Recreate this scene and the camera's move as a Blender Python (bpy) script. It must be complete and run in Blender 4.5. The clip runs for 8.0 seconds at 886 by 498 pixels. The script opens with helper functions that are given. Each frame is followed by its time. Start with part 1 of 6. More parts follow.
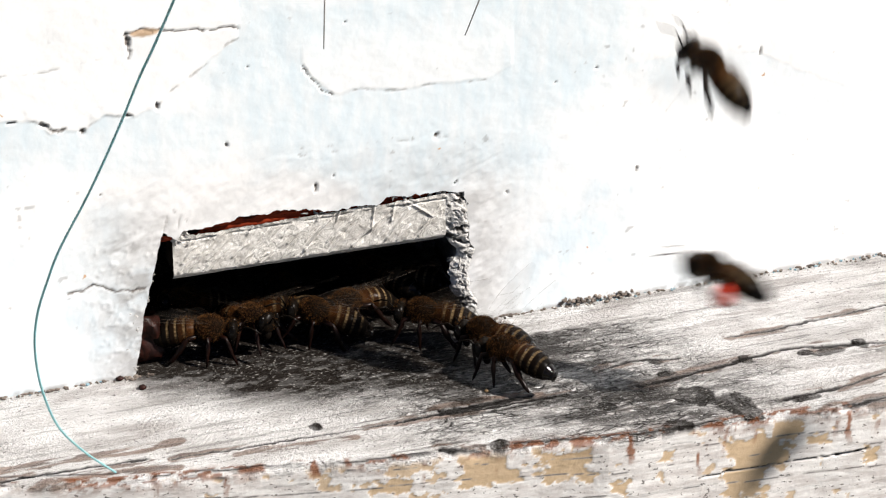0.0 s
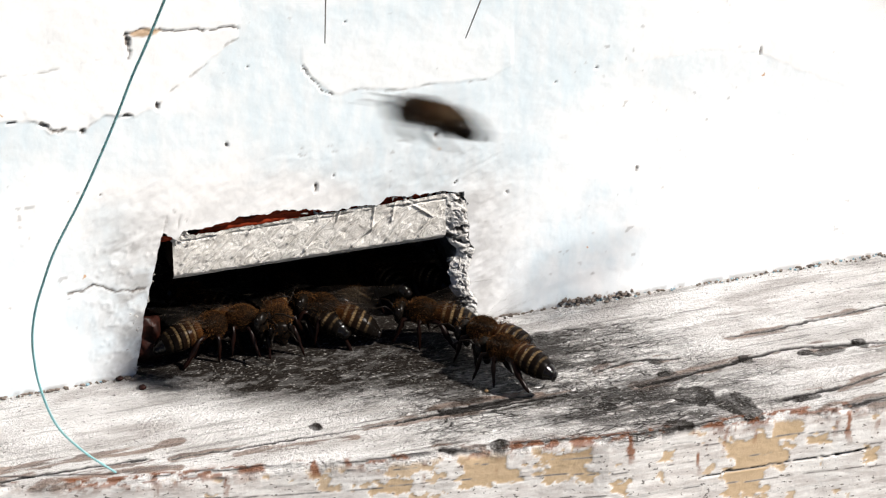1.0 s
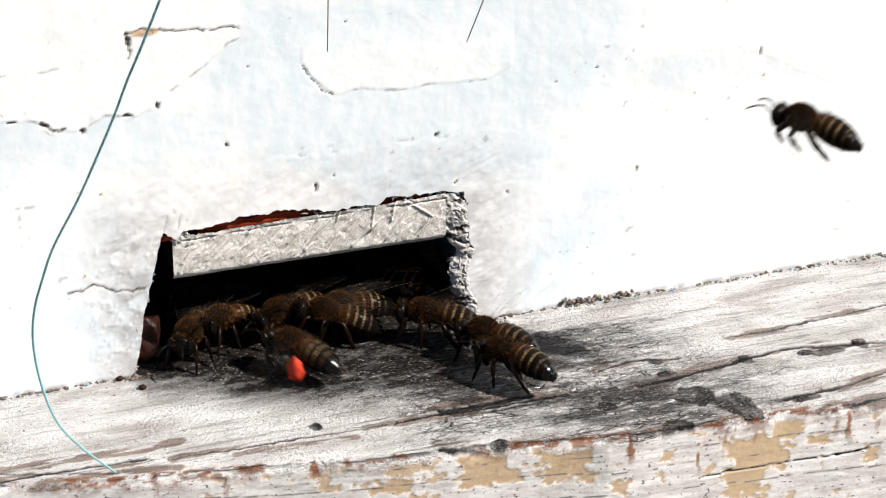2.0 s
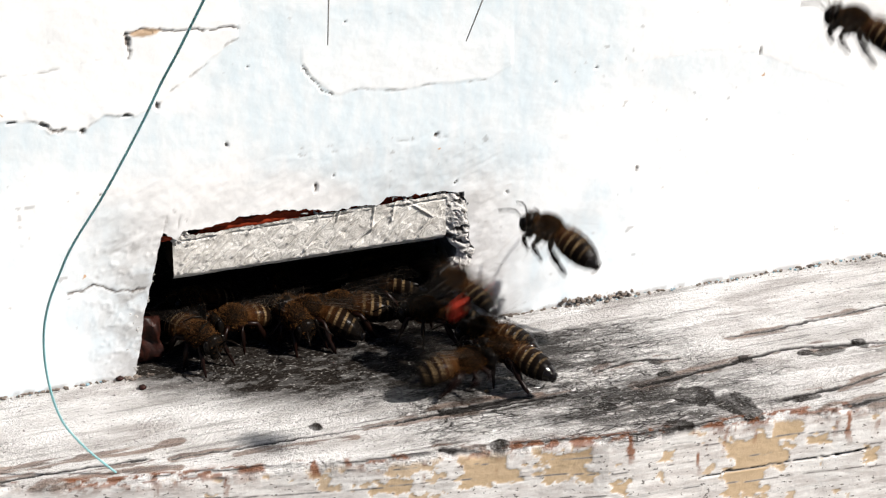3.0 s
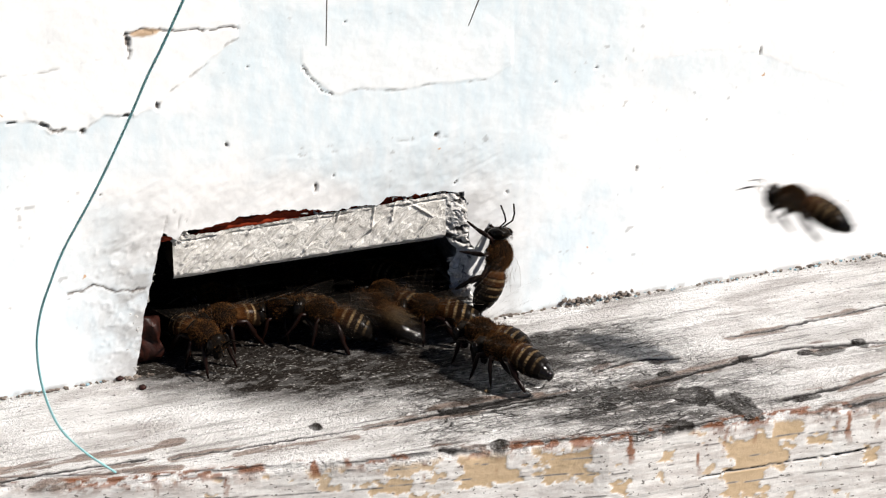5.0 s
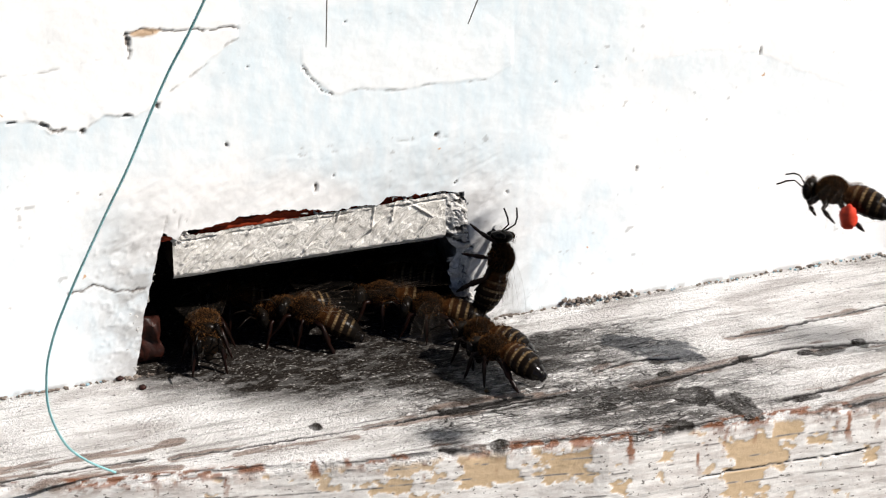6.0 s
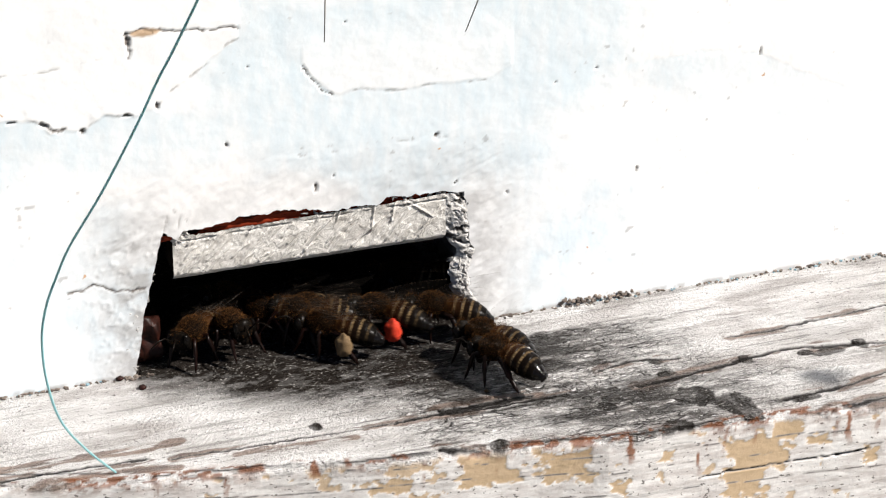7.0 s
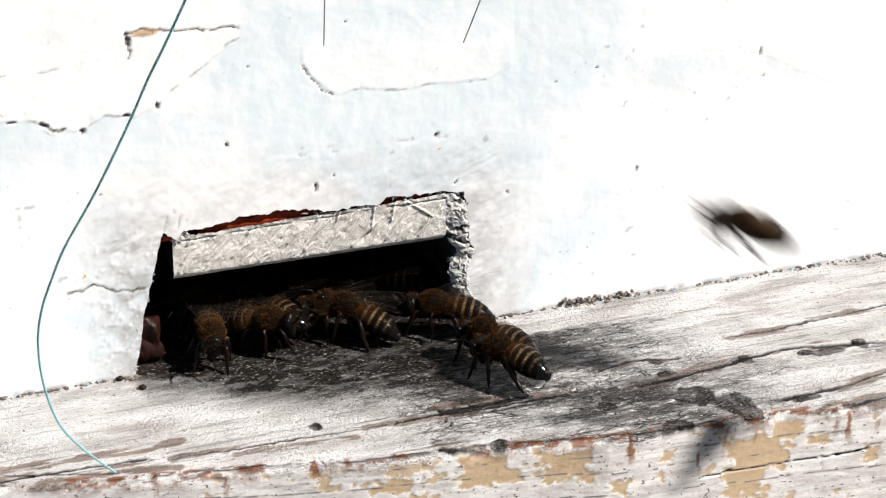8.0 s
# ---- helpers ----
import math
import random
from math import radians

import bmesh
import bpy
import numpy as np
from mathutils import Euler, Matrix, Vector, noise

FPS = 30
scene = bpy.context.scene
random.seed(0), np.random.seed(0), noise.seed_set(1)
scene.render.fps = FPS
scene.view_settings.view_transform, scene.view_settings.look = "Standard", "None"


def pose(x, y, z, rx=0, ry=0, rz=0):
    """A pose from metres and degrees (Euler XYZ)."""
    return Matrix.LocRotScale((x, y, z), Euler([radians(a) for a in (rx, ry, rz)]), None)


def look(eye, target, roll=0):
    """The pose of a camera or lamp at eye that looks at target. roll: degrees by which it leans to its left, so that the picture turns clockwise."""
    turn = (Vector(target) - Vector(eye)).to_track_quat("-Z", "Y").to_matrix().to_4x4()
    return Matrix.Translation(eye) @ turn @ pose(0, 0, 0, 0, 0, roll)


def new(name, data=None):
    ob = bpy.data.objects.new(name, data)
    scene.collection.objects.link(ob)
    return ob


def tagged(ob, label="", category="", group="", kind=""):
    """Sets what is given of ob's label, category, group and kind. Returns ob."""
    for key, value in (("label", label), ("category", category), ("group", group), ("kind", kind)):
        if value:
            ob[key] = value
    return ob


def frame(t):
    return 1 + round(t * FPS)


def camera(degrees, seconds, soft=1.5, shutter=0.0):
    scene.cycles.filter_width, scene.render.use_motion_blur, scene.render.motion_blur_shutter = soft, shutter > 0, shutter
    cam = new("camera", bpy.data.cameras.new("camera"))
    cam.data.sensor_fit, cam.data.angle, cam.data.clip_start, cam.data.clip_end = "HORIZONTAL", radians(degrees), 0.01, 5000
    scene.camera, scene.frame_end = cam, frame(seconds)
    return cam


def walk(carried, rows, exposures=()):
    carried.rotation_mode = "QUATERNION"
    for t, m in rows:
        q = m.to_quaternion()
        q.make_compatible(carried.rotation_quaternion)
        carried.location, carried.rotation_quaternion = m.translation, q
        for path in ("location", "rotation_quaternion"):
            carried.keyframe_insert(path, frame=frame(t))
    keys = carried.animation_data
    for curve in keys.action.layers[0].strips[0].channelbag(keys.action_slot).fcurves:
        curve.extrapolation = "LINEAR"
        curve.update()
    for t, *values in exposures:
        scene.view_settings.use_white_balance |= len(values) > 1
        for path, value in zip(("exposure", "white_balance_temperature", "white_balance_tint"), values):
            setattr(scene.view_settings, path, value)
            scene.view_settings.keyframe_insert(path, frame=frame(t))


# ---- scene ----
MM = 0.001

# ---- camera ----
cam = camera(20, 8.0, soft=1.2, shutter=0.5)
EYE = look((-0.11035, -0.30319, 0.16265), (0.0, 0.0, 0.0122))
walk(cam, [(0.0, EYE), (8.0, EYE)], exposures=[(0.0, 0.83), (8.0, 0.83)])

# ---- world and sun ----
SUN_WAY = Vector((0.8, -0.58, 1.0)).normalized()
world = bpy.data.worlds.new("sky")
scene.world = world
world.use_nodes = True
sky = world.node_tree.nodes.new("ShaderNodeTexSky")
sky.sky_type = "NISHITA"
sky.sun_disc = False
sky.air_density, sky.dust_density, sky.ozone_density = 0.25, 0.2, 0.0
sky.sun_elevation = math.asin(SUN_WAY.z)
sky.sun_rotation = math.atan2(SUN_WAY.x, SUN_WAY.y)
background = world.node_tree.nodes["Background"]
background.inputs["Strength"].default_value = 0.05
world.node_tree.links.new(sky.outputs["Color"], background.inputs["Color"])
sun_data = bpy.data.lights.new("sun", "SUN")
sun_data.energy, sun_data.angle, sun_data.color = 5.0, radians(0.53), (1.0, 0.945, 0.885)
sun = new("sun", sun_data)
sun.matrix_world = look(SUN_WAY * 3, (0, 0, 0))


# ---- node helpers ----
class Nodes:
    """Short hand for one material's node tree."""

    def __init__(self, name):
        self.mat = bpy.data.materials.new(name)
        self.mat.use_nodes = True
        self.tree = self.mat.node_tree
        self.bsdf = self.tree.nodes["Principled BSDF"]
        self.where = self.tree.nodes.new("ShaderNodeTexCoord").outputs["Object"]

    def node(self, kind, **inputs):
        n = self.tree.nodes.new(kind)
        for key, value in inputs.items():
            self.link(value, n.inputs[key.replace("_", " ")])
        return n

    def link(self, value, socket):
        if isinstance(value, bpy.types.NodeSocket):
            self.tree.links.new(value, socket)
        else:
            socket.default_value = value

    def noise(self, scale, detail=4.0, rough=0.55, stretch=(1, 1, 1), shift=(0, 0, 0)):
        m = self.node("ShaderNodeMapping", Vector=self.where)
        m.inputs["Scale"].default_value = stretch
        m.inputs["Location"].default_value = shift
        return self.node("ShaderNodeTexNoise", Vector=m.outputs[0], Scale=scale, Detail=detail, Roughness=rough).outputs["Fac"]

    def ramp(self, value, lo, hi, a=0.0, b=1.0):
        n = self.node("ShaderNodeMapRange", Value=value)
        for key, v in zip(("From Min", "From Max", "To Min", "To Max"), (lo, hi, a, b)):
            n.inputs[key].default_value = v
        return n.outputs[0]

    def mix(self, fac, a, b):
        n = self.tree.nodes.new("ShaderNodeMix")
        n.data_type = "RGBA"
        self.link(fac, n.inputs[0])
        for v, s in ((a, n.inputs[6]), (b, n.inputs[7])):
            self.link(v if isinstance(v, bpy.types.NodeSocket) else (*v, 1.0), s)
        return n.outputs[2]

    def maths(self, how, a, b):
        n = self.tree.nodes.new("ShaderNodeMath")
        n.operation = how
        self.link(a, n.inputs[0])
        self.link(b, n.inputs[1])
        return n.outputs[0]

    def attr(self, name):
        n = self.tree.nodes.new("ShaderNodeAttribute")
        n.attribute_name = name
        return n.outputs["Fac"]

    def bump(self, height, strength, distance):
        n = self.node("ShaderNodeBump", Height=height, Strength=strength, Distance=distance)
        self.tree.links.new(n.outputs[0], self.bsdf.inputs["Normal"])

    def done(self, color, rough=0.6, metal=0.0):
        self.link(color if isinstance(color, bpy.types.NodeSocket) else (*color, 1.0), self.bsdf.inputs["Base Color"])
        self.link(rough, self.bsdf.inputs["Roughness"])
        self.link(metal, self.bsdf.inputs["Metallic"])
        return self.mat


# ---- materials ----
def make_wall_paint():
    n = Nodes("white_hive_paint")
    white = n.mix(n.ramp(n.noise(160, 6, 0.6), 0.42, 0.60), (0.85, 0.845, 0.84), (0.81, 0.81, 0.81))
    tint = n.maths("MULTIPLY", n.attr("tint"), n.ramp(n.noise(300, 5, 0.6, (1.5, 1, 0.5)), 0.30, 0.62, 0.45, 1.0))
    col = n.mix(tint, white, (0.63, 0.71, 0.755))
    # entrance staining, with the grey shading at the hole's edge coloured in
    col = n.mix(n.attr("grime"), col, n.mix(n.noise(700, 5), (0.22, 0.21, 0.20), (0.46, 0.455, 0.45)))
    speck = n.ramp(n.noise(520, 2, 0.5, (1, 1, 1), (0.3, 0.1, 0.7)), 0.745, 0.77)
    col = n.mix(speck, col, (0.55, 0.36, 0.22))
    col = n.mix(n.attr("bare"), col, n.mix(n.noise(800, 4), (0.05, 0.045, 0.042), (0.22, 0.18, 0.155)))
    col = n.mix(n.attr("tan"), col, (0.42, 0.30, 0.20))
    n.bump(n.noise(1100, 5, 0.6), 0.14, 0.0002)
    return n.done(col, n.ramp(n.noise(600, 3), 0.3, 0.7, 0.42, 0.62))


def make_board_paint():
    n = Nodes("weathered_board_paint")
    grain = n.noise(1, 6, 0.65, (110, 1000, 1000))
    fine = n.noise(1, 5, 0.7, (700, 2400, 2400))
    mottle = n.noise(1, 5, 0.62, (70, 210, 210))
    # thin sheets of paint, crazed into small plates
    warp = n.node("ShaderNodeTexNoise", Vector=n.where, Scale=700.0, Detail=3.0)
    bent = n.node("ShaderNodeMixRGB", Fac=0.0009, Color1=n.where, Color2=warp.outputs["Color"])
    edges = []
    for size in ((190, 900, 900), (620, 1900, 1900)):
        m = n.node("ShaderNodeMapping", Vector=bent.outputs[0])
        m.inputs["Scale"].default_value = size
        v = n.node("ShaderNodeTexVoronoi", Vector=m.outputs[0], Scale=1.0)
        v.feature = "DISTANCE_TO_EDGE"
        edges.append(v.outputs["Distance"])
    gap = n.maths("MULTIPLY", n.ramp(edges[0], 0.02, 0.08, 1, 0), n.ramp(n.noise(230, 5, 0.65), 0.43, 0.55))
    small_gap = n.maths("MULTIPLY", n.ramp(edges[1], 0.02, 0.09, 1, 0), n.ramp(n.noise(300, 5, 0.65, (1, 1, 1), (0.3, 0.6, 0.1)), 0.44, 0.56))
    craze = n.maths("MULTIPLY", n.maths("MAXIMUM", gap, small_gap), n.ramp(n.attr("wear"), 0.2, 0.65, 0.0, 1.0))
    paint = n.mix(n.ramp(mottle, 0.36, 0.62), (0.54, 0.52, 0.505), (0.86, 0.85, 0.84))
    paint = n.mix(n.ramp(grain, 0.58, 0.66, 0, 0.38), paint, (0.158, 0.144, 0.131))
    stain = n.ramp(n.noise(1, 6, 0.6, (55, 230, 230), (0.2, 0.5, 0.3)), 0.575, 0.60, 0, 0.36)
    paint = n.mix(stain, paint, n.mix(grain, (0.175, 0.144, 0.13), (0.35, 0.301, 0.28)))
    paint = n.mix(n.attr("face"), paint, n.mix(n.ramp(grain, 0.40, 0.60), (0.60, 0.56, 0.54), (0.84, 0.82, 0.80)))
    hair = n.ramp(n.noise(1, 4, 0.5, (38, 1250, 1250), (0.1, 0.8, 0.2)), 0.605, 0.635, 0, 0.8)
    pit = n.ramp(n.noise(1, 2, 0.5, (1400, 2400, 2400), (0.5, 0.2, 0.9)), 0.655, 0.685, 0, 0.8)
    paint = n.mix(n.maths("MAXIMUM", n.maths("MULTIPLY", hair, n.ramp(n.attr("wear"), -0.1, 0.5, 0.3, 1.0)), pit), paint, (0.045, 0.036, 0.031))
    film = n.mix(n.ramp(n.maths("ADD", fine, n.ramp(mottle, 0.3, 0.7, -0.14, 0.14)), 0.42, 0.60), (0.042, 0.0333, 0.028), (0.50, 0.48, 0.462))
    # white paint flecks, and sun glints painted as pale specks among them
    crumbs = n.ramp(n.noise(1, 3, 0.65, (620, 1700, 1700)), 0.565, 0.59)
    film = n.mix(crumbs, film, (0.86, 0.855, 0.85))
    scuff = n.maths("ADD", n.attr("wear"), n.ramp(n.maths("ADD", fine, n.ramp(grain, 0.35, 0.65, -0.15, 0.15)), 0.30, 0.70, -0.34, 0.34))
    worn = n.ramp(scuff, 0.40, 0.80)
    col = n.mix(worn, paint, film)
    col = n.mix(n.maths("MULTIPLY", craze, n.ramp(n.attr("face"), 0, 1, 1.0, 0.0)), col, (0.014, 0.012, 0.0105))
    col = n.mix(n.attr("bare"), col, n.mix(n.ramp(grain, 0.4, 0.6), (0.115, 0.074, 0.055), (0.30, 0.215, 0.17)))
    # near-black dirt, which also paints the dark floor inside the entrance
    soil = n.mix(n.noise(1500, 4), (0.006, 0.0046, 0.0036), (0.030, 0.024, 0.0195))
    # pale specks coloured in for the sparkle of sun on the dirt
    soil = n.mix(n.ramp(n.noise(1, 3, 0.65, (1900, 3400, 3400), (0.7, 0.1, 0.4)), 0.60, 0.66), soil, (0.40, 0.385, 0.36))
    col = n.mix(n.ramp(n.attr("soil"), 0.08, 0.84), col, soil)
    col = n.mix(n.attr("tan"), col, n.mix(n.noise(1, 5, 0.6, (200, 900, 900)), (0.48, 0.35, 0.215), (0.64, 0.485, 0.33)))
    col = n.mix(n.attr("rust"), col, n.mix(n.noise(900, 4), (0.09, 0.026, 0.009), (0.36, 0.125, 0.04)))
    col = n.mix(n.attr("split"), col, (0.010, 0.008, 0.007))
    n.link(n.ramp(n.maths("MAXIMUM", n.maths("MAXIMUM", n.attr("soil"), n.attr("split")), n.maths("MAXIMUM", worn, craze)), 0.1, 0.8, 0.4, 0.16), n.bsdf.inputs["Specular IOR Level"])
    height = n.maths("SUBTRACT", n.maths("ADD", fine, n.noise(1900, 5, 0.7)), n.maths("MULTIPLY", craze, n.ramp(n.attr("face"), 0, 1, 0.7, 0.0)))
    n.bump(height, n.ramp(n.attr("face"), 0, 1, 1.0, 0.12), 0.0010)
    return n.done(col, n.ramp(fine, 0.3, 0.7, 0.22, 0.55))


def make_slat_paint():
    n = Nodes("scratched_white_slat")
    col = n.mix(n.ramp(n.noise(500, 6, 0.68), 0.38, 0.64), (0.42, 0.40, 0.37), (0.66, 0.64, 0.605))
    col = n.mix(n.ramp(n.noise(1, 5, 0.7, (350, 350, 1400)), 0.60, 0.76), col, (0.18, 0.16, 0.14))
    col = n.mix(n.ramp(n.noise(1, 5, 0.65, (110, 110, 260)), 0.58, 0.74, 0, 0.5), col, (0.20, 0.18, 0.16))
    col = n.mix(n.ramp(n.noise(1700, 3, 0.6), 0.70, 0.74), col, (0.08, 0.06, 0.045))
    n.bump(n.noise(1500, 6, 0.7), 0.8, 0.0004)
    return n.done(col, 0.45)


def make_plain(name, dark, light, scale=800, rough=0.6, bump=0.4, stretch=(1, 1, 1), depth=0.0002, shine=0.5, sharp=0.2):
    n = Nodes(name)
    n.bsdf.inputs["Specular IOR Level"].default_value = shine
    f = n.noise(scale, 5, 0.6, stretch)
    n.bump(f, bump, depth)
    return n.done(n.mix(n.ramp(f, 0.5 - sharp, 0.5 + sharp), dark, light), rough)


def make_flaking():
    n = Nodes("flaking_paint_edge")
    f = n.noise(1300, 5, 0.65)
    col = n.mix(n.ramp(f, 0.35, 0.65), (0.42, 0.405, 0.39), (0.76, 0.745, 0.72))
    col = n.mix(n.attr("gap"), col, n.mix(f, (0.006, 0.004, 0.003), (0.03, 0.02, 0.015)))
    n.bump(f, 0.8, 0.0004)
    n.bsdf.inputs["Specular IOR Level"].default_value = 0.15
    return n.done(col, 0.7)


def make_abdomen():
    n = Nodes("banded_abdomen")
    f = n.noise(2600, 4)
    shell = n.mix(f, (0.002, 0.0016, 0.0013), (0.005, 0.0038, 0.003))
    amber = n.mix(f, (0.04, 0.014, 0.0035), (0.08, 0.029, 0.007))
    col = n.mix(n.attr("amber"), shell, amber)
    col = n.mix(n.attr("band"), col, n.mix(n.ramp(n.noise(1, 4, 0.6, (700, 4200, 4200)), 0.35, 0.65), (0.035, 0.022, 0.010), (0.25, 0.17, 0.088)))
    n.bump(f, 0.3, 0.0001)
    n.link(n.ramp(n.attr("tip"), 0, 1, 0.03, 0.25), n.bsdf.inputs["Specular IOR Level"])
    return n.done(col, n.ramp(n.attr("tip"), 0, 1, 0.25, 0.12))


def make_wing():
    n = Nodes("wing_membrane")
    tree = n.tree
    col = n.mix(n.noise(900, 3), (0.012, 0.011, 0.0095), (0.026, 0.023, 0.020))
    n.done(col, 0.4)
    clear = tree.nodes.new("ShaderNodeBsdfTransparent")
    blend = tree.nodes.new("ShaderNodeMixShader")
    blend.inputs[0].default_value = 0.075
    n.bsdf.inputs["Specular IOR Level"].default_value = 0.05
    tree.links.new(clear.outputs[0], blend.inputs[1])
    tree.links.new(n.bsdf.outputs[0], blend.inputs[2])
    tree.links.new(blend.outputs[0], tree.nodes["Material Output"].inputs["Surface"])
    return n.mat


def make_thread():
    """Twisted fibre that lets some light through."""
    n = Nodes("teal_thread")
    tree, f = n.tree, n.noise(3000, 5, 0.6)
    col = n.mix(n.ramp(f, 0.3, 0.7), (0.24, 0.48, 0.50), (0.42, 0.68, 0.70))
    n.bump(f, 0.6, 0.0002)
    n.done(col, 0.7)
    through_light = tree.nodes.new("ShaderNodeBsdfTranslucent")
    through_light.inputs["Color"].default_value = (0.62, 0.88, 0.90, 1)
    blend = tree.nodes.new("ShaderNodeMixShader")
    blend.inputs[0].default_value = 0.5
    tree.links.new(n.bsdf.outputs[0], blend.inputs[1])
    tree.links.new(through_light.outputs[0], blend.inputs[2])
    tree.links.new(blend.outputs[0], tree.nodes["Material Output"].inputs["Surface"])
    return n.mat


def make_fur():
    n = Nodes("tawny_bee_fur")
    isl = n.tree.nodes.new("ShaderNodeNewGeometry").outputs["Random Per Island"]
    n.bsdf.inputs["Specular IOR Level"].default_value = 0.05
    return n.done(n.mix(n.ramp(isl, 0.45, 1.0), (0.004, 0.0017, 0.0006), (0.21, 0.095, 0.030)), 0.7)


WALL_PAINT, BOARD_PAINT, SLAT_PAINT = make_wall_paint(), make_board_paint(), make_slat_paint()
# wood lowered to near-black, so that the hive's inside keeps its gloom
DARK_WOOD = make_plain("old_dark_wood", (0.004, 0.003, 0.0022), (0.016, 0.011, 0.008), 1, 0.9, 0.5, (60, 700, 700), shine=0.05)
RED_WOOD = make_plain("red_brown_wood", (0.006, 0.0016, 0.001), (0.30, 0.04, 0.012), 1, 0.7, 0.8, (260, 900, 900), shine=0.15, sharp=0.06)
PROPOLIS = make_plain("propolis_brown", (0.003, 0.0012, 0.0008), (0.028, 0.006, 0.003), 700, 0.5, 0.7, shine=0.2)
FLAKE = make_plain("curled_paint_flake", (0.24, 0.225, 0.205), (0.52, 0.505, 0.48), 1200, 0.6, 0.5)
FLAKE_EDGE = make_flaking()
GRIT = make_plain("grit", (0.04, 0.03, 0.024), (0.26, 0.215, 0.18), 500, 0.85, 0.4)
BLUE_GRIT = make_plain("blue_paint_grit", (0.10, 0.20, 0.25), (0.30, 0.44, 0.50), 500, 0.8, 0.4)
THREAD = make_thread()
STRAW = make_plain("grey_stem", (0.26, 0.25, 0.24), (0.48, 0.46, 0.44), 900, 0.7, 0.4)
GRASS = make_plain("dry_grass_and_earth", (0.035, 0.038, 0.018), (0.085, 0.08, 0.045), 9, 0.9, 0.6, depth=0.02)
CHITIN = make_plain("bee_chitin", (0.0025, 0.002, 0.0016), (0.007, 0.005, 0.0035), 2500, 0.3, 0.2, depth=0.00005, shine=0.05)
LEG = make_plain("bee_leg", (0.0022, 0.0011, 0.0008), (0.010, 0.0030, 0.0016), 700, 0.35, 0.3, depth=0.0001, shine=0.12)
EYE_SHELL = make_plain("bee_eye", (0.0018, 0.0015, 0.0012), (0.005, 0.0038, 0.003), 5000, 0.16, 0.2, depth=0.00005, shine=0.1)
PELT = make_plain("bee_pelt", (0.003, 0.0016, 0.0008), (0.012, 0.006, 0.0022), 2500, 0.8, 0.5, depth=0.0002, shine=0.05)
RED_POLLEN = make_plain("red_pollen", (0.36, 0.010, 0.001), (0.60, 0.040, 0.003), 4000, 0.8, 0.8, depth=0.0001)
PALE_POLLEN = make_plain("pale_pollen", (0.09, 0.052, 0.020), (0.17, 0.11, 0.05), 4000, 0.8, 0.8, depth=0.0001)
ABDOMEN, WING, FUR = make_abdomen(), make_wing(), make_fur()
VEIN = make_plain("wing_vein", (0.03, 0.02, 0.013), (0.07, 0.048, 0.03), 900, 0.5, 0.2)


# ---- geometry helpers ----
def lattice(ix, iy, seed):
    h = (ix.astype(np.int64) * 374761393 + iy.astype(np.int64) * 668265263 + seed * 974634777) & 0xFFFFFFFF
    h = ((h ^ (h >> 13)) * 1274126177) & 0xFFFFFFFF
    return ((h ^ (h >> 16)) & 0xFFFF) / 65535.0


def value_noise(x, y, seed):
    fx, fy = np.floor(x), np.floor(y)
    u, v = x - fx, y - fy
    u, v = u * u * (3 - 2 * u), v * v * (3 - 2 * v)
    a, b = lattice(fx, fy, seed), lattice(fx + 1, fy, seed)
    c, d = lattice(fx, fy + 1, seed), lattice(fx + 1, fy + 1, seed)
    return (a * (1 - u) + b * u) * (1 - v) + (c * (1 - u) + d * u) * v


def fbm(x, y, sx, sy=None, seed=0, octaves=4):
    """Layered noise about 0..1; sx, sy: the size of its largest lumps in mm."""
    x, y = np.broadcast_arrays(np.asarray(x, float) / sx, np.asarray(y, float) / (sy or sx))
    total, weight, amp = 0.0, 0.0, 1.0
    for k in range(octaves):
        total = total + amp * value_noise(x * 2 ** k + 17.3 * k, y * 2 ** k - 9.1 * k, seed + k * 31)
        weight, amp = weight + amp, amp * 0.55
    return total / weight


def smooth(a, b, v):
    t = np.clip((v - a) / (b - a), 0, 1)
    return t * t * (3 - 2 * t)


def near_line(x, y, pts):
    """Distance in mm to a line through pts."""
    best = np.full(np.shape(x), 1e6)
    for (ax, ay), (bx, by) in zip(pts, pts[1:]):
        dx, dy = bx - ax, by - ay
        t = np.clip(((x - ax) * dx + (y - ay) * dy) / (dx * dx + dy * dy), 0, 1)
        best = np.minimum(best, np.hypot(x - ax - t * dx, y - ay - t * dy))
    return best


def sheet_mesh(name, x, y, z, material, attrs=None, flip=False):
    """A grid of points, in mm, as a smooth mesh with float attributes."""
    rows, cols = x.shape
    verts = np.stack([x, y, z], -1).reshape(-1, 3) * MM
    i = np.arange(rows * cols).reshape(rows, cols)
    quads = np.stack([i[:-1, :-1], i[:-1, 1:], i[1:, 1:], i[1:, :-1]], -1).reshape(-1, 4)
    if flip:
        quads = quads[:, ::-1]
    return raw_mesh(name, verts, quads, material, attrs)


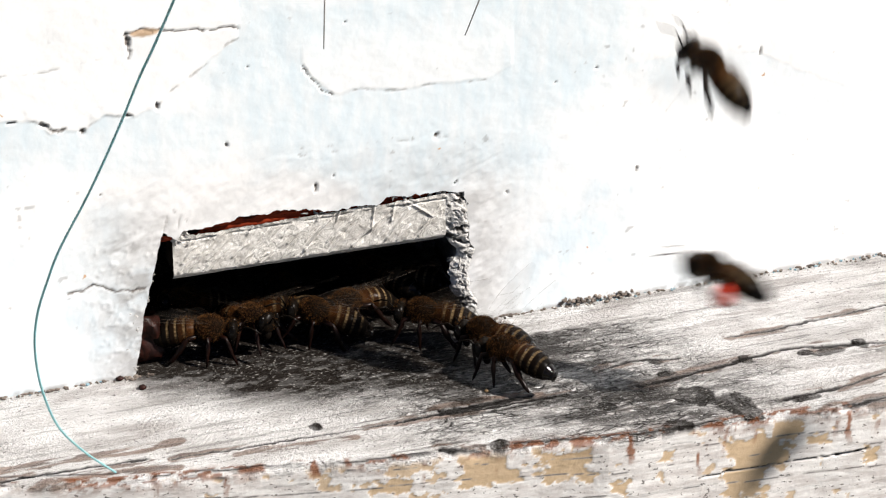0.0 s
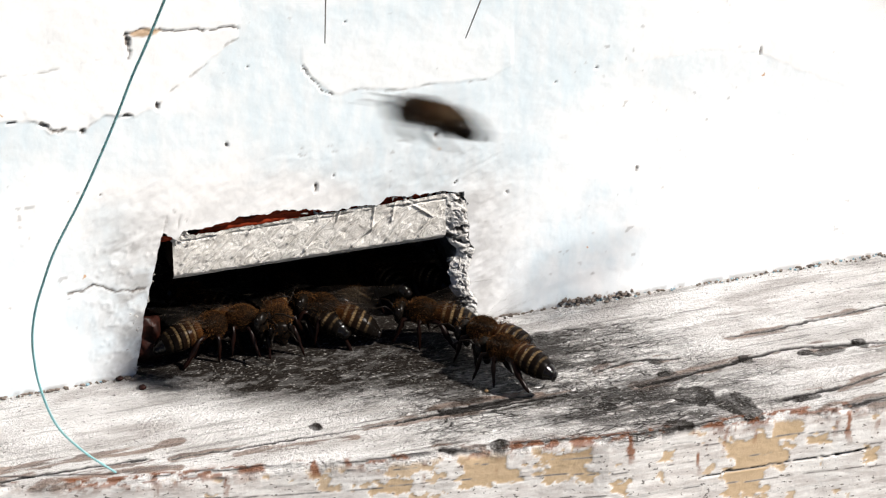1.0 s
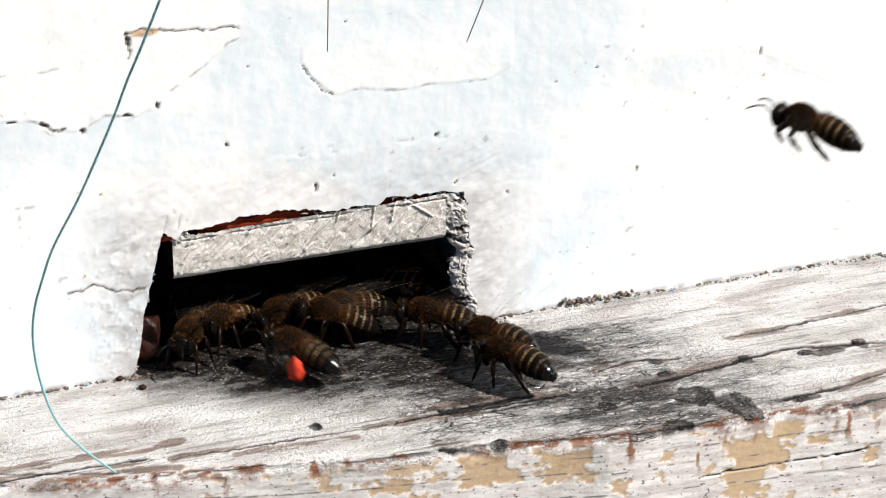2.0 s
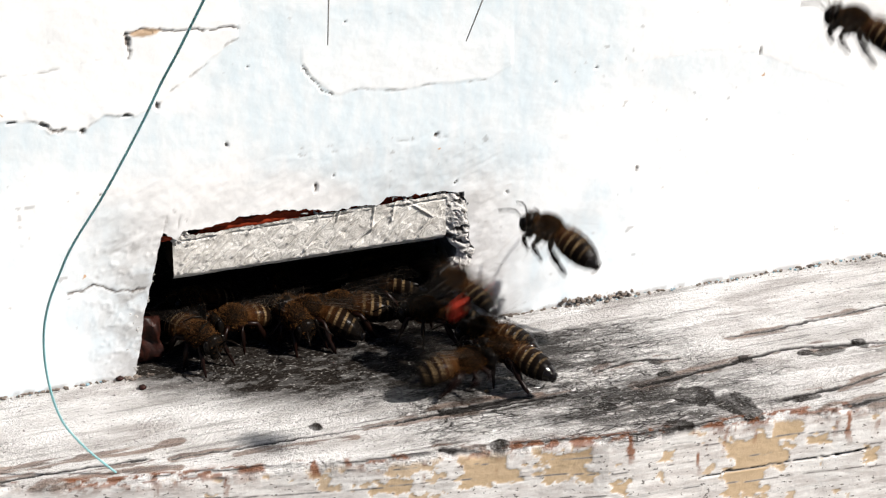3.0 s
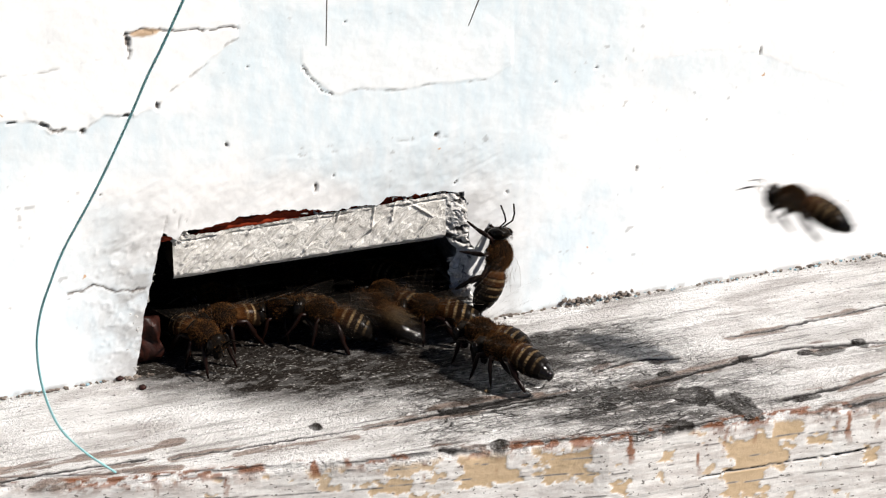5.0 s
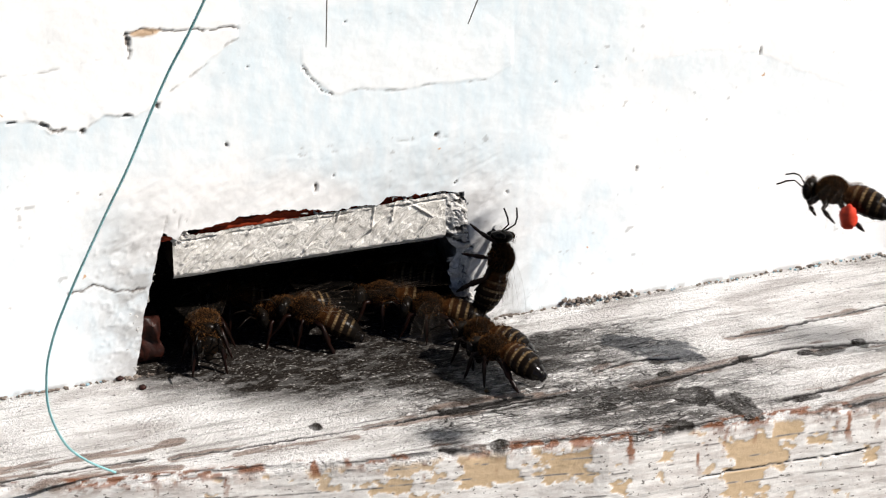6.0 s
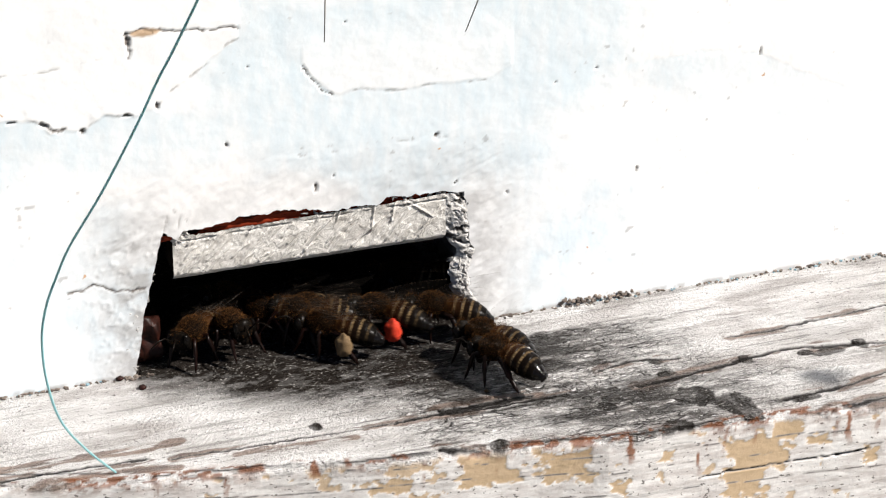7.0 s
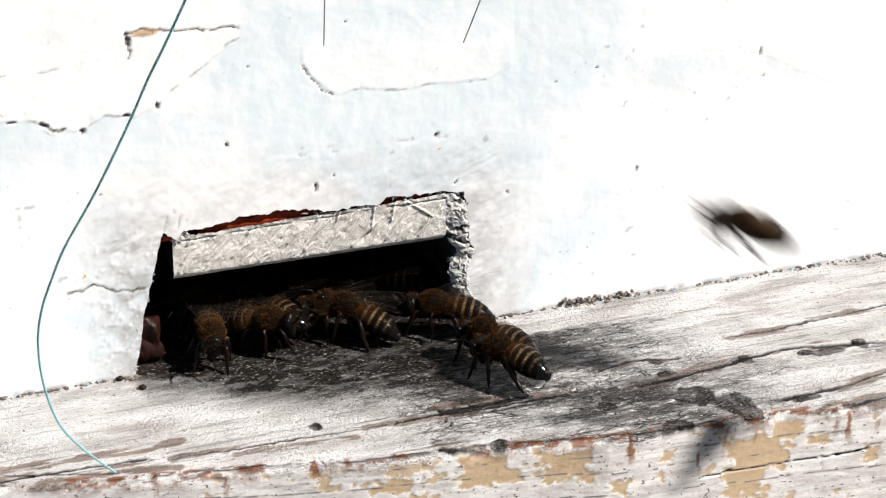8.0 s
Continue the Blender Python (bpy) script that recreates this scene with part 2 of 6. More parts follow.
def raw_mesh(name, verts, quads, material, attrs=None):
    me = bpy.data.meshes.new(name)
    me.vertices.add(len(verts))
    me.vertices.foreach_set("co", np.asarray(verts, np.float32).ravel())
    me.loops.add(quads.size)
    me.loops.foreach_set("vertex_index", np.ascontiguousarray(quads, dtype=np.int32).ravel())
    me.polygons.add(len(quads))
    me.polygons.foreach_set("loop_start", np.arange(len(quads), dtype=np.int32) * quads.shape[1])
    me.update(calc_edges=True)
    me.polygons.foreach_set("use_smooth", np.ones(len(quads), bool))
    for key, value in (attrs or {}).items():
        a = me.attributes.new(key, "FLOAT", "POINT")
        a.data.foreach_set("value", np.asarray(value, np.float32).ravel())
    me.materials.append(material)
    return me


def mesh_of(name, bm, *materials, flat=False):
    me = bpy.data.meshes.new(name)
    bm.normal_update()
    bm.to_mesh(me)
    bm.free()
    if not flat:
        me.polygons.foreach_set("use_smooth", np.ones(len(me.polygons), bool))
    for m in materials:
        me.materials.append(m)
    return me


def part(name, me, parent, m=None, label=""):
    ob = new(name, me)
    ob.parent = parent
    if m is not None:
        ob.matrix_basis = m
    return tagged(ob, label)


def add_box(bm, lo, hi, bevel=0.0):
    """A box between two corners in mm."""
    lo, hi = Vector(lo) * MM, Vector(hi) * MM
    made = bmesh.ops.create_cube(bm, size=1.0)["verts"]
    for v in made:
        v.co = Vector([(lo[k] + hi[k]) / 2 + v.co[k] * (hi[k] - lo[k]) for k in range(3)])
    if bevel:
        edges = list({e for v in made for e in v.link_edges})
        bmesh.ops.bevel(bm, geom=edges, offset=bevel * MM, segments=2, affect="EDGES", profile=0.5)


def add_tube(bm, pts, radii, sides=8):
    """A round tube through pts, in mm, closed at both ends."""
    pts = [Vector(p) * MM for p in pts]
    rings = []
    for k, p in enumerate(pts):
        way = (pts[min(k + 1, len(pts) - 1)] - pts[max(k - 1, 0)]).normalized()
        side = way.cross(Vector((0, 0, 1)) if abs(way.z) < 0.9 else Vector((1, 0, 0))).normalized()
        up = side.cross(way)
        rings.append([bm.verts.new(p + (side * math.cos(a) + up * math.sin(a)) * radii[k] * MM)
                      for a in [2 * math.pi * s / sides for s in range(sides)]])
    for r, q in zip(rings, rings[1:]):
        for s in range(sides):
            bm.faces.new((r[s], r[(s + 1) % sides], q[(s + 1) % sides], q[s]))
    bm.faces.new(rings[0][::-1])
    bm.faces.new(rings[-1])


def add_ball(bm, centre, radii, segs=16, rings=10, rough=0.0, seed=0):
    made = bmesh.ops.create_uvsphere(bm, u_segments=segs, v_segments=rings, radius=1.0)["verts"]
    for v in made:
        k = 1 + rough * (noise.noise(v.co * 2.2 + Vector((seed, seed * 0.7, 0))) if rough else 0)
        v.co = Vector([(centre[a] + v.co[a] * radii[a] * k) * MM for a in range(3)])


# ---- the hive front: a board with a hand-cut entrance ----
LEFT_X, LEFT_TOP = -40.3, 21.0
RIGHT_X, RIGHT_TOP = 3.2, 20.6


def left_edge(z):
    z = np.asarray(z, float)
    x = np.interp(z, [0, 1, 11.5, 18, LEFT_TOP], [-45.4, -45.1, -42.9, -41.1, LEFT_X])
    return x + np.where(z < LEFT_TOP - 0.5, 0.5 * (fbm(z, 0, 2.2, seed=5) - 0.5), 0)


def right_edge(z):
    z = np.asarray(z, float)
    x = np.interp(z, [0, 0.6, 3.4, 6, 8.2, 10, 11.6, 13.5, 15.2, 18, RIGHT_TOP], [5.9, 5.7, 5.0, 3.9, 3.6, 4.4, 4.6, 3.9, 4.1, 3.4, RIGHT_X])
    return x + np.where(z < RIGHT_TOP - 0.5, 1.1 * (fbm(z, 3, 1.6, seed=8, octaves=3) - 0.5), 0)


def top_edge(x):
    x = np.asarray(x, float)
    z = np.interp(x, [LEFT_X, -39.6, -38.9, -38.2, -37.6, -31.1, -29.8, -21.8, -19.0, -17.6, -9.6, -8.4, -4.0, 0.0, 1.8, RIGHT_X],
                  [LEFT_TOP, 20.7, 20.2, 20.2, 21.1, 21.1, 21.7, 21.6, 21.3, 20.7, 20.6, 21.4, 21.2, 20.8, 20.7, RIGHT_TOP])
    inside = (x > LEFT_X + 0.5) & (x < RIGHT_X - 0.5)
    return z + np.where(inside, 0.9 * (fbm(x, 7, 2.4, seed=12) - 0.5) + 0.7 * (fbm(x, 9, 0.7, seed=13, octaves=3) - 0.5), 0)


CHIPS = [(-59.6, 39.7, 1.1, 0.25), (-55.2, 38.8, 1.2, 0.35), (-50.4, 37.2, 0.5, 0.8), (-44.3, 38.7, 1.0, 0.3), (-40.2, 39.5, 0.35, 0.6),
         (-18.5, 24.5, 0.35, 0.85), (-1.0, 29.7, 0.45, 0.5), (9.6, 19.6, 0.35, 0.3), (29.6, 20.1, 0.3, 0.9), (16.9, 35.2, 0.35, 0.8),
         (48.5, 35.5, 0.4, 1.2), (22.9, 36.7, 0.3, 0.4), (-14.0, 47.9, 0.28, 0.2), (-48.5, 27.9, 0.25, 0.3), (-31.0, 32.5, 0.25, 0.4),
         (2.0, 22.3, 0.5, 0.25), (-27.7, 43.4, 0.2, 0.2), (-16.0, 25.8, 0.2, 0.2), (-43.7, 48.9, 0.45, 0.9)]
WALL_CRACKS = [([(-44.1, 49.7), (-41.0, 50.3), (-38.0, 49.5), (-33, 49.3), (-28.9, 49.0)], 0.13),
               ([(-43.9, 49.9), (-43.5, 48.5), (-43.9, 46.5)], 0.16),
               ([(-55.8, 39.0), (-54.2, 37.6), (-52.6, 38.0)], 0.2),
               ([(-53.8, 14.0), (-50.3, 14.7), (-48.2, 13.8), (-46.8, 13.4), (-43.3, 13.1)], 0.17),
               ([(-20.1, 42.9), (-18.9, 40.6), (-17.2, 38.6), (-15.8, 38.0)], 0.07)]
HAIRLINES = [[(-40.0, 39.6), (-38.2, 41.4), (-36.1, 42.7), (-33.0, 44.6), (-30.5, 46.9), (-28.9, 47.5)],
             [(-15.8, 38.0), (-11.8, 38.2), (-9, 37.4), (-5.3, 37.2), (-2.0, 37.5), (2, 36.9), (6.3, 37.1)],
             [(-61, 39.7), (-58, 40.1), (-56.6, 39.4)], [(-49.5, 37.9), (-47.3, 39.0), (-45.5, 38.9)], [(-62, 46.3), (-56, 46.0), (-52.5, 46.4), (-47, 47.0)],
             [(-28, 29.8), (-18, 29.5), (-6, 28.8)], [(-40.2, 21.2), (-39.6, 23.0), (-39.2, 24.3), (-37.9, 23.5), (-36.8, 22.2)], [(-38.3, 20.6), (-38.0, 22.4), (-37.8, 23.4)], [(-22, 30.6), (-10, 29.9), (1, 29.3)]]


def wall_surface(x, z):
    """Relief towards the front in mm, and the paint's state, of the hive front."""
    h = 0.22 * (fbm(x, z, 9, seed=1) - 0.5) + 0.05 * (fbm(x, z, 1.6, 1.2, seed=2) - 0.5)
    rag = 1.4 * (fbm(x, z, 2.5, seed=21) - 0.5)
    h = h + 0.09 * smooth(0.60, 0.74, fbm(x, z, 0.7, seed=66, octaves=2)) * smooth(-54, -47, x) * smooth(-38, -42, x) * smooth(26, 17, z)
    old = np.interp(x, [-200, -61, -56.6, -54.5, -50.4, -47.3, -43.2, -40.2, -36.1, -28.9, -27.5], [41, 39.9, 39.7, 37.6, 37.3, 39.0, 38.3, 39.5, 42.7, 47.6, 80])
    h = h + (0.05 + 0.09 * smooth(0.5, 0.68, fbm(x, z, 4, seed=23)) * smooth(3, 0.5, z - old)) * smooth(-0.15, 0.15, z - old + rag * 0.5)
    lip = np.interp(x, [-21, -20.1, -18.9, -15.8, -11.8, -5.3, -2.0, 6.3, 10.1, 11], [80, 42.9, 40.9, 38.0, 38.1, 37.0, 37.4, 37.1, 38.5, 80])
    h = h + 0.05 * smooth(-0.2, 0.2, z - lip + rag * 0.6) * smooth(47, 41, z)
    far = np.interp(x, [20, 35.5, 39, 48, 57.4, 63.2, 69.7, 200], [36, 36.7, 37.6, 35.5, 31.3, 28.3, 27.2, 25])
    h = h + 0.03 * smooth(-0.2, 0.2, z - far + rag) * smooth(26, 36, x)
    for k in range(5):
        line = near_line(x, z, [(-26 + 3 * k, 29.6 - 0.35 * k), (-2 + k, 28.9 - 0.3 * k)])
        h = h + 0.02 * np.exp(-(line / 0.12) ** 2)
    bare, tan = np.zeros_like(x), np.zeros_like(x)
    fade = smooth(22, 36, x + 16 * (fbm(x, z, 9, seed=72) - 0.5))
    fresh = np.maximum(smooth(-0.3, 0.3, z - old + rag), smooth(-0.3, 0.3, z - far + rag) * fade)
    fresh = np.maximum(fresh, 0.7 * smooth(-0.3, 0.3, z - lip + rag) * smooth(50, 40, z) * smooth(14, 2, x + 12 * (fbm(x, z, 6, seed=74) - 0.5)))
    tint = smooth(0.36, 0.54, fbm(x, z, 30, 22, seed=71, octaves=5)) * (1 - 0.85 * fresh) * (1 - 0.6 * smooth(34, 60, x) * smooth(26, 14, z))
    for cx, cz, rx, rz in CHIPS:
        d = 1.6 * np.hypot((x - cx) / rx, (z - cz) / rz) + 2.2 * (fbm(x, z, 0.6, seed=int(cx * 7) % 97, octaves=3) - 0.5)
        m = smooth(1.15, 0.75, d)
        bare, h = np.maximum(bare, m), h - 0.3 * m
    for pts, wide in WALL_CRACKS:
        d = near_line(x + 1.0 * (fbm(x, z, 1.1, seed=33) - 0.5), z + 1.2 * (fbm(x, z, 1.4, seed=35) - 0.5), pts)
        m = smooth(wide * 1.5, wide * 0.6, d * (0.6 + 0.9 * fbm(x, z, 1.7, seed=34)))
        bare, h = np.maximum(bare, 0.9 * m), h - 0.2 * m
    for pts in HAIRLINES:
        d = near_line(x, z, pts) + 0.5 * (fbm(x, z, 1.3, seed=37) - 0.5)
        m = smooth(0.15, 0.04, np.abs(d)) * smooth(0.42, 0.6, fbm(x, z, 2.0, seed=38))
        bare, h = np.maximum(bare, 0.5 * m), h - 0.06 * m
    specks = smooth(0.85, 0.88, fbm(x, z, 1.1, seed=61, octaves=2)) * smooth(0.45, 0.6, fbm(x, z, 14, seed=62))
    bare = np.maximum(bare, 0.4 * specks)
    d = np.hypot((x + 41) / 2.0, (z - 49.9) / 0.55) + 0.8 * (fbm(x, z, 1.0, seed=44) - 0.5)
    tan = smooth(1.2, 0.8, d)
    tint = np.maximum(tint, 0.6 * smooth(-40, -48, x) * smooth(36, 24, z) * smooth(0.3, 0.5, fbm(x, z, 8, seed=73)))
    tint = tint * (1 - 0.45 * smooth(18, 46, x))
    tint = tint * (1 - 0.9 * smooth(16, 6, x) * smooth(-2, 4, x) * smooth(26, 18, z))
    # staining round the entrance; the shaded rim of the hole is painted in too
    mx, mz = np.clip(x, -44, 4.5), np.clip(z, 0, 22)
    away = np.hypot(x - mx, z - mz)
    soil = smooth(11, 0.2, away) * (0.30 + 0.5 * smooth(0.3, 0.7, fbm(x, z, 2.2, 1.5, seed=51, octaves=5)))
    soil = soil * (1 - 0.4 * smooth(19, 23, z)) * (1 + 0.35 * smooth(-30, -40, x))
    # a darker band along the foot of the wall
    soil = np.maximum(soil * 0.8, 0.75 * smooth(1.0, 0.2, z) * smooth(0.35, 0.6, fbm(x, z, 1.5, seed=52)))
    near = smooth(13, 2, away)
    h = h + near * (0.09 * (fbm(0.93 * x + 0.36 * z, 0.93 * z - 0.36 * x, 7, 0.45, seed=54, octaves=3) - 0.5) + 0.07 * (fbm(x, z, 1.0, 0.7, seed=55, octaves=3) - 0.5))
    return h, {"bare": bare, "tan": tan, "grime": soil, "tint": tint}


def fine_steps(lo, hi, a, b, fine, coarse):
    return np.unique(np.concatenate([np.arange(lo, a, coarse), np.arange(a, b, fine), np.arange(b, hi, coarse), [hi]]))


def build_wall():
    hive = tagged(new("wall_front"), "hive front board in flaking white paint with a pale blue undercoat and a cut entrance", "hive wall", kind="structure")
    zs = np.concatenate([np.arange(-1.0, 58, 0.22), np.arange(58, 251, 12.0)])
    # beside the entrance
    xb = fine_steps(-230, -42, -68, -42, 0.22, 15)
    x, z = np.meshgrid(xb, zs)
    end = np.where(z <= LEFT_TOP, left_edge(z), LEFT_X)
    x = np.where(x > -60, -60 + (x + 60) * (end + 60) / 18, x)
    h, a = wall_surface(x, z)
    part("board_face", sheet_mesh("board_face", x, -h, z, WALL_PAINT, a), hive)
    xb = fine_steps(5, 230, 5, 76, 0.22, 15)
    x, z = np.meshgrid(xb, zs)
    end = np.where(z <= RIGHT_TOP, right_edge(z), RIGHT_X)
    x = np.where(x < 20, 20 - (20 - x) * (20 - end) / 15, x)
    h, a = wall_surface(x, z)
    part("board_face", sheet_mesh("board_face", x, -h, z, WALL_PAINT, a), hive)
    # above it
    xb = np.arange(0, 1.0001, 0.22 / 42.5) * (RIGHT_X - LEFT_X) + LEFT_X
    xb[-1] = RIGHT_X
    zb = np.concatenate([np.arange(24, 58, 0.22), np.arange(58, 251, 12.0)])
    x, z = np.meshgrid(xb, zb)
    low = top_edge(x)
    z = np.where(z < 34, 34 - (34 - z) * (34 - low) / 10, z)
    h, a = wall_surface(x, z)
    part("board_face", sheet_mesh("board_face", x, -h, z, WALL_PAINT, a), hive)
    # the cut edges of the entrance, 20 mm deep
    deep = np.concatenate([[0], np.arange(0.3, 6, 0.3), np.arange(6, 20.1, 2)])
    for way in ("left", "right", "top"):
        if way == "top":
            s, d = np.meshgrid(xb, deep)
            x0, z0 = s, top_edge(s)
        else:
            s, d = np.meshgrid(np.arange(-1.0, (LEFT_TOP if way == "left" else RIGHT_TOP) + 0.25, 0.3), deep)
            x0, z0 = (left_edge(s) if way == "left" else right_edge(s)), s
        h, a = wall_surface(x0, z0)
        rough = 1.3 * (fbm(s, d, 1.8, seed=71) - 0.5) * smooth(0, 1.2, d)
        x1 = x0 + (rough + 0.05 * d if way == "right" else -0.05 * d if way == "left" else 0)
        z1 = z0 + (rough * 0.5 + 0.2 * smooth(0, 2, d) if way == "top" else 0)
        # colour greys, then goes bare, with depth into the cut
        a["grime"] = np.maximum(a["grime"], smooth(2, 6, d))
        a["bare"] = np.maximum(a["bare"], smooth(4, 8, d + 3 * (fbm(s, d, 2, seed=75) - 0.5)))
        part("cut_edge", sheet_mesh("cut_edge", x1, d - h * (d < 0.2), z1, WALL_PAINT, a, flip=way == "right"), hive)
    return hive


def build_box():
    """The rest of the hive's body behind the front board."""
    bm = bmesh.new()
    # inner walls; the darkness of the closed box is set in their colour
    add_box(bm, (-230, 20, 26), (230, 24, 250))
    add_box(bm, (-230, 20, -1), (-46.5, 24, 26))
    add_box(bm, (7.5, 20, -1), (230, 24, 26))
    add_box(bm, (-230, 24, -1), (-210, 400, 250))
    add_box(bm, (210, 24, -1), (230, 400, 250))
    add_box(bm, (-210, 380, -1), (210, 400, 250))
    tagged(new("wall_inner", mesh_of("wall_inner", bm, DARK_WOOD, flat=True)), "bare wood inside of the hive body, darkened to look unlit", "hive wall", kind="structure")
    bm = bmesh.new()
    add_box(bm, (-245, -14, 251), (245, 415, 275), 1.5)
    tagged(new("hive_cover", mesh_of("hive_cover", bm, SLAT_PAINT)), "flat white painted cover lying on the hive body", "hive cover")


# ---- the landing board ----
def front_y(x, ragged=1.0):
    y = np.interp(x, [-230, -68.6, -54.7, -40.5, -12.4, 9.5, 49.5, 72, 230], [-16, -23.6, -26.8, -29.6, -34.6, -38.4, -41.6, -42.5, -50])
    return y + 1.0 * (fbm(x, 0, 16, seed=101, octaves=2) - 0.5) + 0.45 * ragged * (fbm(x, 4, 2.6, seed=102, octaves=2) - 0.5)


BOARD_CRACKS = [([(-46, -24.0), (-35.2, -24.4), (-23.6, -24.7), (-14.5, -24.8)], 0.2, 0.35),
                ([(-14.5, -24.7), (-2.9, -25.0), (3.6, -25.1), (9, -25.4)], 0.3, 0.4),
                ([(19.2, -26.4), (25.1, -25.9), (30.9, -25.1), (37.4, -23.9), (42.8, -23.3), (49.4, -24.6), (61.8, -26.8)], 0.4, 0.5),
                ([(37.0, -17.4), (45.1, -17.3), (53.8, -16.3), (63.2, -15.8), (69.7, -16.1)], 0.24, 0.4),
                ([(36.0, -36.8), (43.2, -36.3), (52.8, -34.5), (58.9, -35.0)], 0.3, 0.4),
                ([(-12.5, -33.8), (-4.2, -36.7), (6.4, -39.4), (14.6, -41.5), (23.1, -42.3), (34.3, -41.9), (49.1, -40.7)], 0.4, 0.5),
                ([(-9.1, -24.1), (-2.6, -24.1), (4.0, -24.0)], 0.5, 0.4),
                ([(15.7, -20.2), (21.2, -19.4), (27.5, -20.7)], 0.3, 0.4),
                ([(-75, -19.4), (-58.2, -19.7), (-49.3, -20.2), (-44, -19.6)], 0.9, 0.04),
                ([(-75, -22.2), (-60, -22.4), (-49.3, -22.8)], 0.3, 0.4),
                ([(-75, -24.0), (-62, -24.6), (-51, -25.2), (-46, -26.4)], 0.8, 0.04),
                ([(-38, -25.6), (-30, -26.2), (-22, -26.8)], 0.6, 0.04)]
SPOTS = [(12.4, -30.3, 1.4, 1.5), (25.1, -31.8, 2.7, 3.2), (29.0, -35.6, 2.8, 3.0), (30.2, -38.1, 2.2, 2.6), (19.2, -39.1, 2.7, 2.5), (-4.9, -34.8, 1.6, 1.4), (53.7, -25.0, 1.3, 1.6), (48.2, -26.0, 3.2, 0.9),
         (36.3, -24.4, 1.1, 1.3), (45.0, -25.2, 1.1, 0.8), (-26.1, -22.4, 1.0, 1.2), (-40.7, -1.4, 0.6, 0.9), (-33.1, -8.6, 1.2, 1.3), (24.1, -24.4, 1.6, 0.8), (38.9, -37.2, 2.4, 0.9), (24.1, -20.5, 1.2, 1.0)]
OCHRE = [(-6.8, 3.3, 3.4, 2.4), (-8.8, 5.3, 2.6, 1.0), (3.6, 4.4, 3.6, 2.4), (30.9, 6.3, 4.2, 3.0), (28.9, 10.3, 3.0, 2.6), (34.8, 3.3, 2.2, 1.6),
         (47.6, 8.8, 1.2, 1.2), (17.6, 5.0, 1.0, 0.7), (39.4, 5.1, 1.6, 0.8), (-19.5, 5.1, 2.0, 1.0), (11.3, 8.2, 1.4, 1.0)]


RUST_DRIPS = [(12.3, 0.3, 6.0, 0.5), (43.4, 0.2, 7.5, 0.6), (-29.6, 0.2, 3.5, 0.9), (-24.5, 0.4, 2.0, 0.8), (-37.0, 0.2, 1.8, 2.2), (22.0, 5.0, 9.5, 0.4), (52.0, 0.5, 4.0, 0.4), (5.5, 0.4, 1.6, 1.5), (-18.0, 0.2, 1.5, 1.2), (36.5, 0.2, 1.6, 1.4)]


